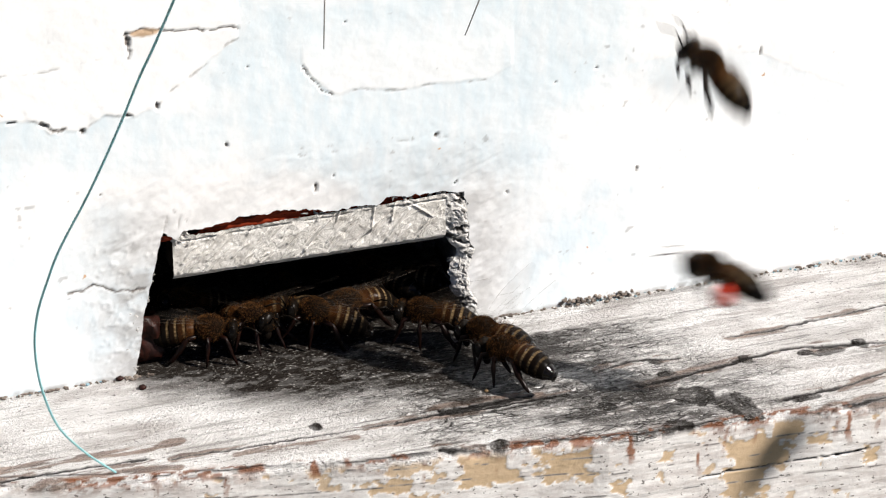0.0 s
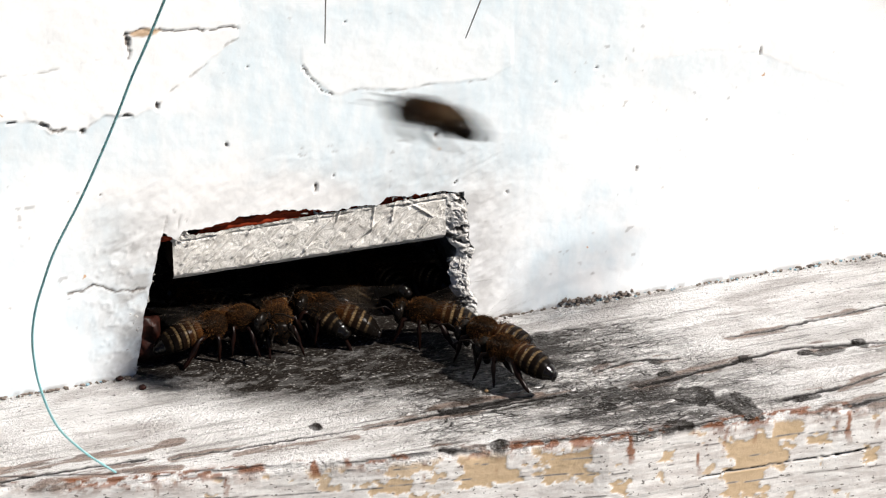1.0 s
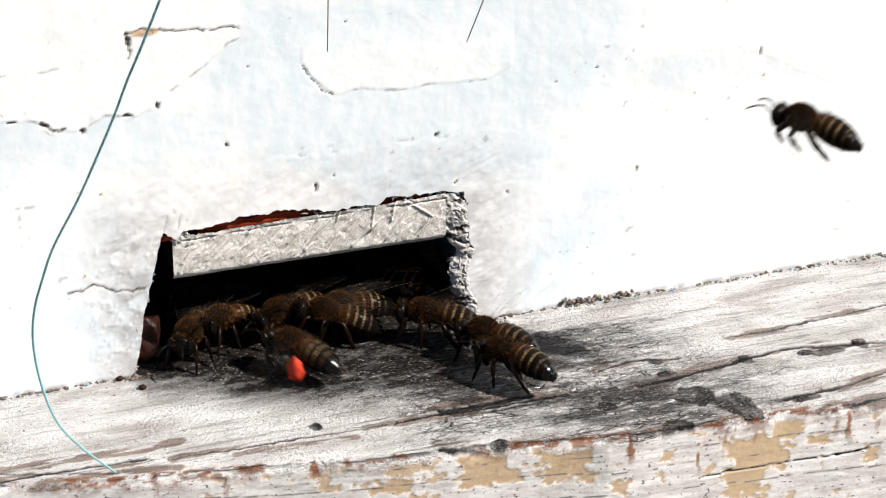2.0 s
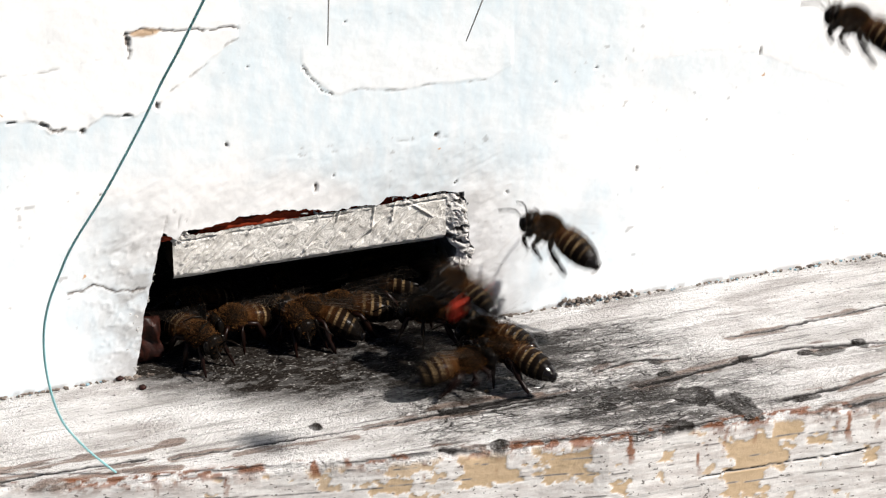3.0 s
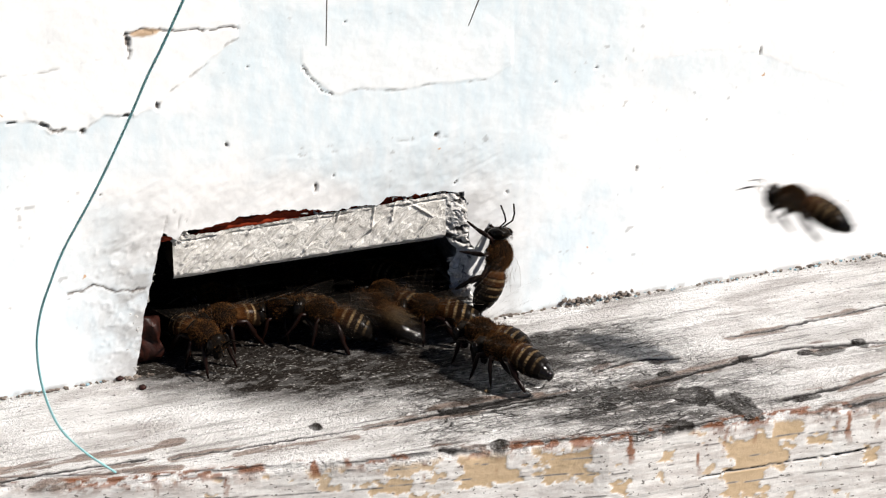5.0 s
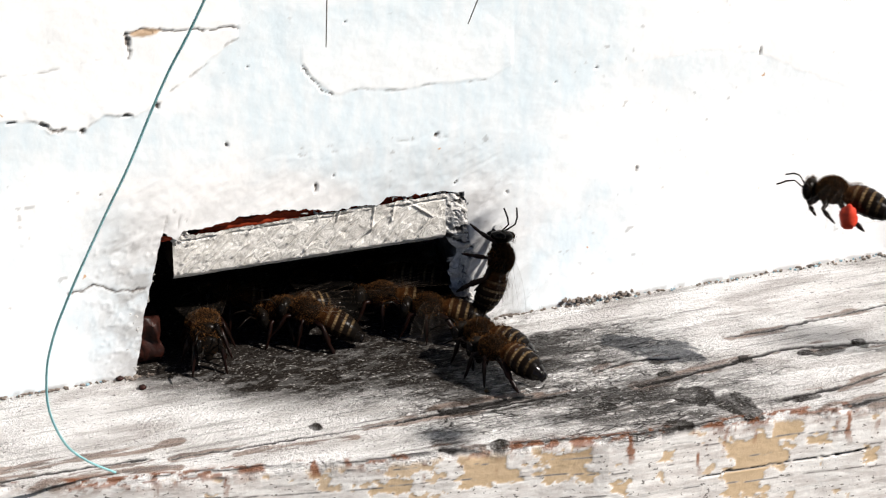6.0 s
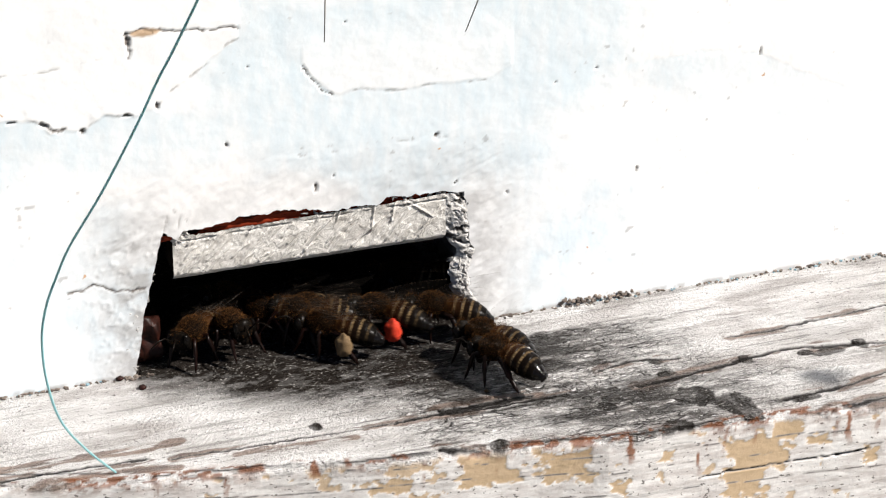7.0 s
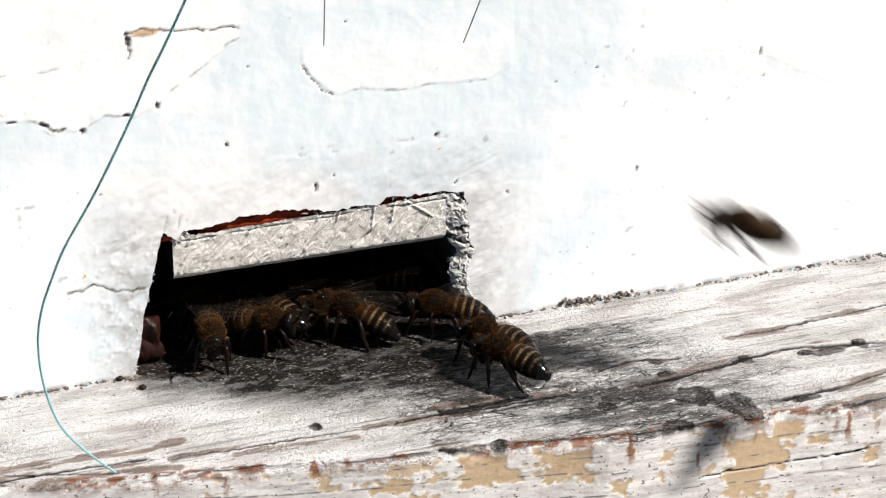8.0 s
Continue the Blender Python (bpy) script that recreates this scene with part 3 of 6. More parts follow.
def board_surface(x, y, down):
    """Relief and state of the landing board; down: mm below its front edge, along the front face."""
    v = y - down
    wave = 0.9 * (fbm(x, v, 18, 5, seed=111) - 0.5)
    h = 0.20 * (fbm(x, v + wave, 14, 1.3, seed=112) - 0.5) + 0.24 * (fbm(x + wave, v, 1.3, 0.7, seed=113, octaves=4) - 0.5)
    face = smooth(0.9, 2.3, down + 2.0 * (fbm(x, 3, 2.5, seed=115, octaves=5) - 0.5))
    h = h * (1 - 0.7 * face)
    wear = 0.30 + 0.55 * (fbm(x, v + wave, 26, 2.4, seed=121, octaves=5) - 0.5) + 0.6 * (fbm(x + 2 * wave, v, 6, 2.6, seed=122, octaves=5) - 0.5)
    tread = np.exp(-(((x - 1 + 0.35 * (y + 15)) / 25) ** 2 + ((y + 12) / 13) ** 2) ** 1.3)
    tread = np.maximum(tread, 0.85 * np.exp(-(((x - 17) / 17) ** 2 + ((y + 30) / 9) ** 2) ** 1.3))
    tread = np.maximum(tread, 0.5 * np.exp(-(((x - 15) / 13) ** 2 + ((y + 17) / 9) ** 2) ** 1.2))
    tread = np.maximum(tread, 0.9 * np.exp(-(((x - 2) / 14) ** 2 + ((y + 23) / 8) ** 2) ** 1.2))
    wear = wear - 0.20 * smooth(26, 54, x) * smooth(-30, -16, y) - 0.40 * smooth(-10, -32, x)
    # darker floor from the entrance's lip inwards
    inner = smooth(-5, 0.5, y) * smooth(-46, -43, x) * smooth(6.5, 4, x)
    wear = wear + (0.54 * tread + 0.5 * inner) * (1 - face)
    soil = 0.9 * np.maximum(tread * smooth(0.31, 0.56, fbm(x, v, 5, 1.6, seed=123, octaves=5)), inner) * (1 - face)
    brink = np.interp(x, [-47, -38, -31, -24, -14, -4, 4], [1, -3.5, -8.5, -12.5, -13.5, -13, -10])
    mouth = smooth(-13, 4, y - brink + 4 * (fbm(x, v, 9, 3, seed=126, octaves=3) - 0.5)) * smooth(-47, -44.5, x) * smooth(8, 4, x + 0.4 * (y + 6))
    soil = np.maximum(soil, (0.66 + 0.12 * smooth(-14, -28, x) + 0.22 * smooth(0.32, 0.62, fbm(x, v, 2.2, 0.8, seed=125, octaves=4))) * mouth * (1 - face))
    # the floor's shade inside the hive, put in as solid dark colour
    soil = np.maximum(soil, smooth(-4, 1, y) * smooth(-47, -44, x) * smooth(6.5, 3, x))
    # a strip of whole paint along the foot of the wall
    whole = smooth(-7.2, -6.4, y + 1.8 * (fbm(x, y, 3, 1.2, seed=128, octaves=4) - 0.5)) * smooth(6, 8, x) * smooth(60, 26, x) * (1 - face)
    wear, soil = wear - 0.9 * whole, soil * (1 - whole)
    split, bare = np.zeros_like(x), np.zeros_like(x)
    for pts, wide, deep in BOARD_CRACKS:
        d = near_line(x + 0.8 * (fbm(x, y, 2, seed=135) - 0.5), y + 1.1 * (fbm(x, y, 2.6, 1.6, seed=131, octaves=5) - 0.5), pts)
        m = smooth(wide * 1.3, wide * 0.85, d) * (1 - face) * smooth(0.15, 0.28, fbm(x, y, 4, 2, seed=133))
        h = h - 0.5 * deep * m + 0.03 * smooth(1.3, 0.4, d) * (1 - m)
        wear = np.maximum(wear - 0.5 * smooth(1.1, 0.4, d) * smooth(0.45, 0.6, fbm(x, y, 6, 2, seed=134)) * (1 - m), 0)
        if deep > 0.32:
            split = np.maximum(split, m * 0.95)
            halo = smooth(wide * 4.5, wide * 3.5, d) * smooth(0.51, 0.55, fbm(x, y, 7, 1.6, seed=137, octaves=5)) * (1 - face)
            bare = np.maximum(bare, 0.85 * halo)
        else:
            bare = np.maximum(bare, 0.85 * m * smooth(0.30, 0.45, fbm(x, y, 5, 0.8, seed=138, octaves=5)))
    for cx, cy, rx, ry in SPOTS:
        d = np.hypot((x - cx) / rx, (y - cy) / ry) + 1.3 * (fbm(x, y, 2.0, 4.0, seed=int(cx * 5) % 89, octaves=5) - 0.5)
        m = smooth(1.0, 0.92, d) * (1 - face)
        soil, h = np.maximum(soil, (0.66 + 0.2 * smooth(0.35, 0.6, fbm(x, y, 1.4, 2.2, seed=136))) * m), h - 0.01 * m
    # the front face: flaking paint over an ochre undercoat, with a few splits
    bx = x + 2.4 * (fbm(x, down, 2.2, 1.8, seed=144, octaves=5) - 0.5)
    bd = down + 2.0 * (fbm(x, down, 1.6, 1.4, seed=145, octaves=5) - 0.5)
    tan = 0.9 * face * smooth(0.0, 0.012, fbm(bx, bd, 2.8, 1.5, seed=143, octaves=3) - 0.72 + 0.12 * smooth(-44, -36, x) * smooth(-6, -14, x))
    for cx, cd, rx, rd in OCHRE:
        d = np.maximum(np.abs(bx - cx) / rx, np.abs(bd - cd) / rd) + 1.3 * (fbm(x, down, 1.8, 1.2, seed=146, octaves=5) - 0.5)
        tan = np.maximum(tan, face * smooth(0.99, 0.93, d))
    h = h - 0.07 * tan
    edge = np.exp(-((down - 0.6) / 1.6) ** 2) * np.where(down > 0, 1, np.exp(-((y - front_y(x)) / 1.3) ** 2))
    rust = edge * smooth(0.42, 0.54, fbm(x, down, 7, 3, seed=151)) * smooth(0.46, 0.53, fbm(x, v, 1.3, 0.8, seed=155, octaves=5)) * 0.95
    for cx, top, low, wide in RUST_DRIPS:
        d = np.abs(x - cx - 0.05 * down + 1.4 * (fbm(x, down, 1.6, seed=156, octaves=4) - 0.5)) / wide
        m = (down > 0) * smooth(1.0, 0.6, d) * smooth(top - 0.6, top + 0.3, down) * smooth(low, low * 0.55, down) * smooth(0.34, 0.46, fbm(x, down, 1.2, seed=159, octaves=4))
        rust = np.maximum(rust, 0.9 * m)
    drips = face * smooth(0.70, 0.76, fbm(x + 0.12 * down, 0, 1.6, seed=153)) * smooth(7, 2, down)
    rust = np.maximum(rust, 0.75 * drips * smooth(0.35, 0.6, fbm(x, down, 1.0, seed=154)))
    soil = np.maximum(soil, (0.5 - 0.35 * smooth(-34, -48, x)) * edge * smooth(0.52, 0.62, fbm(x, v, 4, 1.5, seed=152)))
    lip = np.abs(down - 0.7 - 1.1 * (fbm(x, 9, 5, seed=157, octaves=4) - 0.5))
    split = np.maximum(split, 0.9 * smooth(0.22, 0.08, lip) * smooth(0.36, 0.5, fbm(x, 2, 6, seed=158) - 0.14 * smooth(-34, -48, x)) * (down > 0))
    for depth, seed in ((3.1, 165), (5.6, 166), (9.4, 167)):
        line = np.abs(down - depth - 0.03 * x - 1.6 * (fbm(x, 5, 11, seed=seed, octaves=5) - 0.5))
        split = np.maximum(split, 0.8 * smooth(0.10, 0.03, line) * smooth(0.5, 0.58, fbm(x, depth, 5, seed=seed + 5)) * face)
    for pts, wide in (([(22.4, 8.7), (33.9, 8.4), (42.1, 8.2), (46.4, 7.7)], 0.09), ([(42.1, 8.2), (46.4, 7.7)], 0.17)):
        d = near_line(x, down + 0.9 * (fbm(x, down, 3, 1.5, seed=161, octaves=5) - 0.5), pts)
        m = smooth(wide * 1.5, wide * 0.6, d) * face
        split, h = np.maximum(split, m), h - 0.25 * m
    return h, {"wear": wear - 1.0 * face, "face": face, "soil": soil, "bare": bare * (1 - split), "tan": tan * (1 - split), "rust": rust, "split": split}


def build_board():
    board = tagged(new("landing_board"), "weathered landing board, grey worn wood under peeling white paint", "landing board", kind="structure")
    xs = fine_steps(-230, 230, -74, 76, 0.22, 13)
    back = np.concatenate([[375, 200, 100, 60, 40, 30, 24], np.arange(20, 0, -1.0)])
    top = np.arange(0, 1.0001, 1 / 200.0)
    bend = np.arange(1, 8) / 8 * 90
    fall = np.concatenate([np.arange(0.2, 13, 0.2), [14, 16, 19, 22]])
    cols, fy = xs[None, :], front_y(xs)[None, :]
    r = 1.2
    y = [np.broadcast_to(b, cols.shape) for b in back] + [t * (fy + r) for t in top]
    z, dn = [np.zeros_like(cols)] * len(y), [np.zeros_like(cols)] * len(y)
    ny, nz = [np.zeros_like(cols)] * len(y), [np.ones_like(cols)] * len(y)
    for ang in bend:
        s, c = math.sin(radians(ang)), math.cos(radians(ang))
        y.append(fy + r - r * s), z.append(np.full_like(cols, -r + r * c)), dn.append(np.full_like(cols, r * radians(ang)))
        ny.append(np.full_like(cols, -s)), nz.append(np.full_like(cols, c))
    for f in fall:
        y.append(front_y(cols, math.exp(-f / 0.8))), z.append(np.full_like(cols, -r - f)), dn.append(np.full_like(cols, 1.88 + f))
        ny.append(np.full_like(cols, -1.0)), nz.append(np.zeros_like(cols))
    y, z, dn, ny, nz = (np.concatenate(v, 0) for v in (y, z, dn, ny, nz))
    x = np.broadcast_to(cols, y.shape)
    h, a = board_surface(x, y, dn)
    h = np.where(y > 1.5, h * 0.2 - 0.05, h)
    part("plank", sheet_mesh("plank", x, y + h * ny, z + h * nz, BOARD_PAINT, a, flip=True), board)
    bm = bmesh.new()
    add_box(bm, (-228, -14, -22.5), (228, 398, -3))
    part("underside", mesh_of("underside", bm, DARK_WOOD, flat=True), board)
    return board


# ---- what sits in the entrance ----
def build_slat():
    """A thin white slat that narrows the entrance from above."""
    x = np.arange(-39.0, 0.61, 0.13)
    z = np.arange(13.35, 20.71, 0.13)
    x, z = np.meshgrid(x, z)
    z = z + (z - 13.7) / 7 * (0.018 * (x + 38) - 0.75 + 0.3 * (fbm(x, 0, 3, seed=203) - 0.5))
    h = 0.22 * (fbm(x, z, 1.2, 0.8, seed=201) - 0.5) + 0.2 * (fbm(x, z, 6, seed=202) - 0.5)
    rnd = random.Random(4)
    for k in range(58):
        cx, cz, ln, an = rnd.uniform(-38.5, -3), 14 + 5.5 * rnd.random() ** 1.8, rnd.uniform(1.5, 6.5), radians(rnd.uniform(34, 50))
        d = near_line(x, z, [(cx, cz), (cx + ln * 0.5 * math.cos(an), cz + ln * 0.5 * math.sin(an) + 0.2), (cx + ln * math.cos(an), cz + ln * math.sin(an))])
        h += rnd.choice((0.30, 0.22, 0.14, -0.16)) * np.exp(-(d / 0.14) ** 2)
    for (ax, az), (bx, bz) in (((-15.6, 18.8), (-15.1, 20.4)), ((-10.6, 16.4), (-10.0, 20.4)), ((-7.6, 17.6), (-7.0, 20.4)), ((-5.2, 20.3), (-1.4, 17.4))):
        h += 0.26 * np.exp(-(near_line(x, z, [(ax, az), (bx, bz)]) / 0.11) ** 2)
    # a groove under the rim, and the rounded lower edge
    under = z - (19.95 + 0.018 * (x + 38) - 0.75 + 0.35 * (fbm(x, 0, 2, seed=204) - 0.5))
    h = h - 0.3 * smooth(0.16, 0.05, np.abs(under)) * smooth(0.35, 0.5, fbm(x, 1, 3, seed=206)) + 0.5 * (fbm(x, z, 1.1, 0.6, seed=205, octaves=3) - 0.4) * smooth(0.0, 0.4, under)
    y = 0.35 - h + 0.9 * smooth(14.6, 13.3, z) ** 2
    slat = tagged(new("entrance_slat"), "narrow scratched white wooden slat closing the top of the entrance", "slat")
    part("face", sheet_mesh("face", x, y, z, SLAT_PAINT), slat)
    # the core's near-black colour stands in for shade at the slat's end
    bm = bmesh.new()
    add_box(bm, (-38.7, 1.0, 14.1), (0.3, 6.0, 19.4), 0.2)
    part("core", mesh_of("core", bm, DARK_WOOD), slat, label="slat core, coloured dark for the shade at its end")
    bm = bmesh.new()
    add_box(bm, (-43, 0.8, 19.45), (4.6, 9.5, 25.5))
    bmesh.ops.subdivide_edges(bm, edges=bm.edges, cuts=6, use_grid_fill=True)
    for v in bm.verts:
        v.co += Vector((0, 0.0002, 0.0007)) * noise.noise(v.co * 600)
    lining = new("lining_strip", mesh_of("lining_strip", bm, RED_WOOD))
    tagged(lining, "torn strip of red-brown bare wood above the slat", "wood strip")
    bm = bmesh.new()
    add_box(bm, (-44.4, 2.6, 0.1), (-40.6, 7.5, 6.6), 0.9)
    bmesh.ops.subdivide_edges(bm, edges=bm.edges, cuts=4, use_grid_fill=True)
    for v in bm.verts:
        v.co += Vector(noise.noise_vector(v.co * 420)) * 0.0010 + Vector(noise.noise_vector(v.co * 1300)) * 0.0004
        v.co.z = max(v.co.z, 0.0)
    tagged(new("propolis_lump", mesh_of("propolis_lump", bm, PROPOLIS)), "brown lump of propolis in the entrance corner", "propolis")


def build_flakes():
    """The crumpled, flaking paint on the broken edge of the entrance."""
    ob = tagged(new("paint_flakes"), "crumpled grey-white paint flaking along the broken entrance edge", "paint chips", kind="stuff")
    u, z = np.meshgrid(np.arange(0, 1.001, 1 / 26.0), np.arange(0.05, 20.6, 0.13))
    edge = right_edge(z)
    wide = 2.0 + 1.6 * fbm(z, 0, 2.2, seed=221) + 1.2 * smooth(11, 17, z)
    x = edge + 0.35 - u * wide
    wx, wz = x + 1.6 * (fbm(x, z, 1.8, seed=222) - 0.5), z + 1.6 * (fbm(x, z, 1.8, seed=223) - 0.5)
    fold = np.abs(fbm(wx, wz, 2.4, 1.7, seed=224, octaves=3) - 0.5) * 2
    deep = 0.1 + 0.8 * u ** 2 - 0.6 * (0.5 - fold) * smooth(0, 0.2, u) * smooth(0, 0.25, 1.02 - u) + 0.4 * (fbm(wx, wz, 1.1, seed=225) - 0.5) * smooth(0, 0.15, u)
    gap = np.maximum(0.8 * smooth(0.06, 0.01, fold), 0.95 * smooth(0.60, 0.68, fbm(wx, wz, 2.4, 1.5, seed=226)))
    deep = deep + 0.5 * gap
    part("broken_edge", sheet_mesh("broken_edge", x, deep, z, FLAKE_EDGE, {"gap": gap}), ob)
    rnd = random.Random(9)
    bm = bmesh.new()
    for k in range(130):
        if k >= 56:
            z = rnd.uniform(0.3, 19)
            base = Vector((float(left_edge(z)) - abs(rnd.gauss(0, 1.3)) + 0.2, 0.06, z))
        elif k < 14:
            z = rnd.uniform(0.5, 19.5)
            base = Vector((float(right_edge(z)) + rnd.uniform(-2.4, 0.1), rnd.uniform(0.0, 1.2), z))
        else:
            gx = rnd.choice((rnd.uniform(-39, -36.8), rnd.uniform(-20.5, -14), rnd.uniform(-7.5, 1.5), rnd.uniform(-7.5, 1.5)))
            base = Vector((gx, rnd.uniform(0.1, 1.0), float(top_edge(gx)) - rnd.uniform(0.0, 0.9)))
        m = Matrix.Translation(base * MM) @ Euler([rnd.uniform(-0.35, 0.2), rnd.uniform(-1.5, 1.5), rnd.uniform(-0.5, 0.15)]).to_matrix().to_4x4()
        w, l, c = rnd.uniform(0.7, 2.4), rnd.uniform(0.3, 0.9), rnd.uniform(-0.2, 0.05)
        if k >= 14:
            w, l = w * 0.6, l * 0.6
        if k >= 56:
            w, l, c = rnd.uniform(0.2, 0.6), rnd.uniform(0.12, 0.35), -0.02
            m = Matrix.Translation(base * MM) @ Euler((rnd.uniform(-0.05, 0.2), rnd.uniform(-1.5, 1.5), 0)).to_matrix().to_4x4()
        grid = [[bm.verts.new(m @ (Vector(((i - 1) * w * 0.5 * rnd.uniform(0.35, 1.2), c * (i - 1) ** 2 + s * 0.05, (j - 1) * l * 0.5 * rnd.uniform(0.3, 1.2))) * MM))
                 for i in range(3) for j in range(3)] for s in (0, 1)]
        for s in (0, 1):
            for i in range(2):
                for j in range(2):
                    q = (grid[s][i * 3 + j], grid[s][i * 3 + j + 1], grid[s][i * 3 + j + 4], grid[s][i * 3 + j + 3])
                    bm.faces.new(q if s else q[::-1])
        rim = (0, 1, 2, 5, 8, 7, 6, 3)
        for p, q in zip(rim, rim[1:] + rim[:1]):
            bm.faces.new((grid[0][p], grid[0][q], grid[1][q], grid[1][p]))
    part("chips", mesh_of("chips", bm, FLAKE), ob)


def build_grit():
    """Grains along the joint of board and hive front."""
    ob = tagged(new("joint_debris"), "crumbs of dirt and blue paint along the foot of the hive front", "debris", kind="stuff")
    rnd = random.Random(3)
    for name, mat, spans in (("grains", GRIT, ((-72, -45, 90), (-47, -43, 16), (6, 20, 40), (18, 30, 85), (30, 74, 100))), ("paint_crumbs", BLUE_GRIT, ((-72, -46, 8), (24, 74, 45)))):
        bm = bmesh.new()
        for a, b, count in spans:
            for k in range(count):
                r = rnd.uniform(0.07, 0.30) * (1.25 if 17 < a < 19 else 1)
                c = (rnd.uniform(a, b), -abs(rnd.gauss(0.25, 0.35)), r * 0.5 + (rnd.uniform(0, 0.9) if 17 < a < 19 else 0))
                made = bmesh.ops.create_icosphere(bm, subdivisions=1, radius=1.0)["verts"]
                st = rnd.uniform(0.7, 1.8)
                for v in made:
                    v.co = Vector((c[0] + v.co.x * r * st * rnd.uniform(0.7, 1.2), c[1] + v.co.y * r * rnd.uniform(0.7, 1.1), c[2] + v.co.z * r * rnd.uniform(0.6, 1.1))) * MM
        part(name, mesh_of(name, bm, mat, flat=True), ob)
    for x, y, r in ((-45.2, -4.0, 0.6), (-47.5, -0.4, 0.55), (-1.3, -20.9, 0.35)):
        bm = bmesh.new()
        add_ball(bm, (0, 0, 0), (r, r * 0.8, r * 0.6), 8, 6, 0.5, x)
        crumb = new("crumb", mesh_of("crumb", bm, PALE_POLLEN if x > -10 else PROPOLIS))
        crumb.matrix_basis = pose(x * MM, y * MM, r * 0.5 * MM)
        tagged(crumb, "yellow pollen crumb on the landing board" if x > -10 else "small brown crumb on the landing board", "crumb")


def build_ground():
    bm = bmesh.new()
    bmesh.ops.create_grid(bm, x_segments=40, y_segments=40, size=60)
    for v in bm.verts:
        v.co.z = -0.42 + 0.03 * noise.noise(v.co * 0.8)
    tagged(new("ground", mesh_of("ground", bm, GRASS)), "dry short grass and earth around the hive", "ground", kind="structure")
    stand = tagged(new("hive_stand"), "dark wooden stand under the hive", "stand")
    for x in (-200, 200):
        for y in (30, 360):
            bm = bmesh.new()
            add_box(bm, (x - 25, y - 25, -450), (x + 25, y + 25, -22.6), 2)
            part("leg", mesh_of("leg", bm, DARK_WOOD), stand)


build_wall()
build_box()
build_board()
build_slat()
build_flakes()
build_grit()
build_ground()


# ---- loose threads ----
def build_thread():
    """A teal thread, stiff, standing off the landing board; its foot is at the origin."""
    ctrl = [(0.0, 0.0, 0.1), (-4.1, -1.1, 4.1), (-7.3, -2.2, 8.6), (-9.2, -3.3, 14.7), (-9.9, -5.9, 21.6), (-9.5, -8.5, 27.4), (-8.3, -11.1, 32.9), (-6.8, -13.7, 38.3), (-3.9, -16.3, 45.4), (-1.9, -18.9, 51.1), (0.4, -21.5, 57.9), (2.0, -24.1, 63.4), (3.5, -26.7, 68.1), (5.1, -29.3, 73.3), (6.6, -31.9, 78.3), (9.6, -34.5, 86.8)]
    pts = []
    for k in range(len(ctrl) - 1):
        p = [Vector(ctrl[min(max(k + o, 0), len(ctrl) - 1)]) for o in (-1, 0, 1, 2)]
        for s in range(12):
            t = s / 12
            pts.append(0.5 * (2 * p[1] + (p[2] - p[0]) * t + (2 * p[0] - 5 * p[1] + 4 * p[2] - p[3]) * t * t + (3 * p[1] - p[0] - 3 * p[2] + p[3]) * t ** 3))
    pts.append(Vector(ctrl[-1]))
    bm = bmesh.new()
    for twist in (0, math.pi):
        strand, along = [], 0.0
        dense = []
        for a, b in zip(pts, pts[1:]):
            for s in range(4):
                dense.append(a.lerp(b, s / 4))
        for k, p in enumerate(dense):
            along = k * 0.9
            strand.append(p + Vector((math.cos(along + twist), math.sin(along + twist), 0)) * 0.075)
        add_tube(bm, strand, [0.12] * len(strand), 5)
    ob = new("thread", mesh_of("thread", bm, THREAD))
    return tagged(ob, "twisted teal thread curving up from the landing board", "thread")


def build_stem(lean, label):
    bm = bmesh.new()
    add_tube(bm, [(lean * z, 0, z) for z in (0, 4, 9, 16, 26, 40)], [0.04, 0.07, 0.085, 0.09, 0.09, 0.09], 6)
    return tagged(new("hanging_stem", mesh_of("hanging_stem", bm, STRAW)), label, "stem")


# ---- honeybees ----
B = 1.1
CACHE = {}


def cached(key, make):
    if key not in CACHE:
        CACHE[key] = make()
    return CACHE[key]


def thorax_mesh():
    bm = bmesh.new()
    add_ball(bm, (0, 0, 0), (2.05 * B, 1.72 * B, 1.68 * B), 20, 14, 0.08, 2)
    return mesh_of("thorax", bm, PELT)


def fur_mesh(centre, radii, count, length, seed, lean=0.3):
    """Separate hairs standing on an ellipsoid."""
    rnd = random.Random(seed)
    verts, tris = [], []
    for k in range(count):
        z = rnd.uniform(-0.75, 1)
        a = rnd.uniform(0, 2 * math.pi)
        n0 = Vector((math.sqrt(1 - z * z) * math.cos(a), math.sqrt(1 - z * z) * math.sin(a), z))
        p = Vector([centre[i] + n0[i] * radii[i] * 0.96 for i in range(3)])
        nn = Vector([n0[i] / radii[i] for i in range(3)]).normalized()
        way = (nn + Vector((rnd.uniform(-1, 0.4), rnd.uniform(-0.6, 0.6), rnd.uniform(-0.5, 0.6))) * lean).normalized()
        side = way.cross(Vector((rnd.uniform(-1, 1), rnd.uniform(-1, 1), rnd.uniform(-1, 1)))).normalized() * 0.012 * B
        ln = length * rnd.uniform(0.6, 1.15) * B
        i = len(verts)
        verts += [p - side, p + side, p + way * ln]
        tris.append((i, i + 1, i + 2))
    return raw_mesh("fur", np.array(verts) * MM, np.array(tris), FUR)


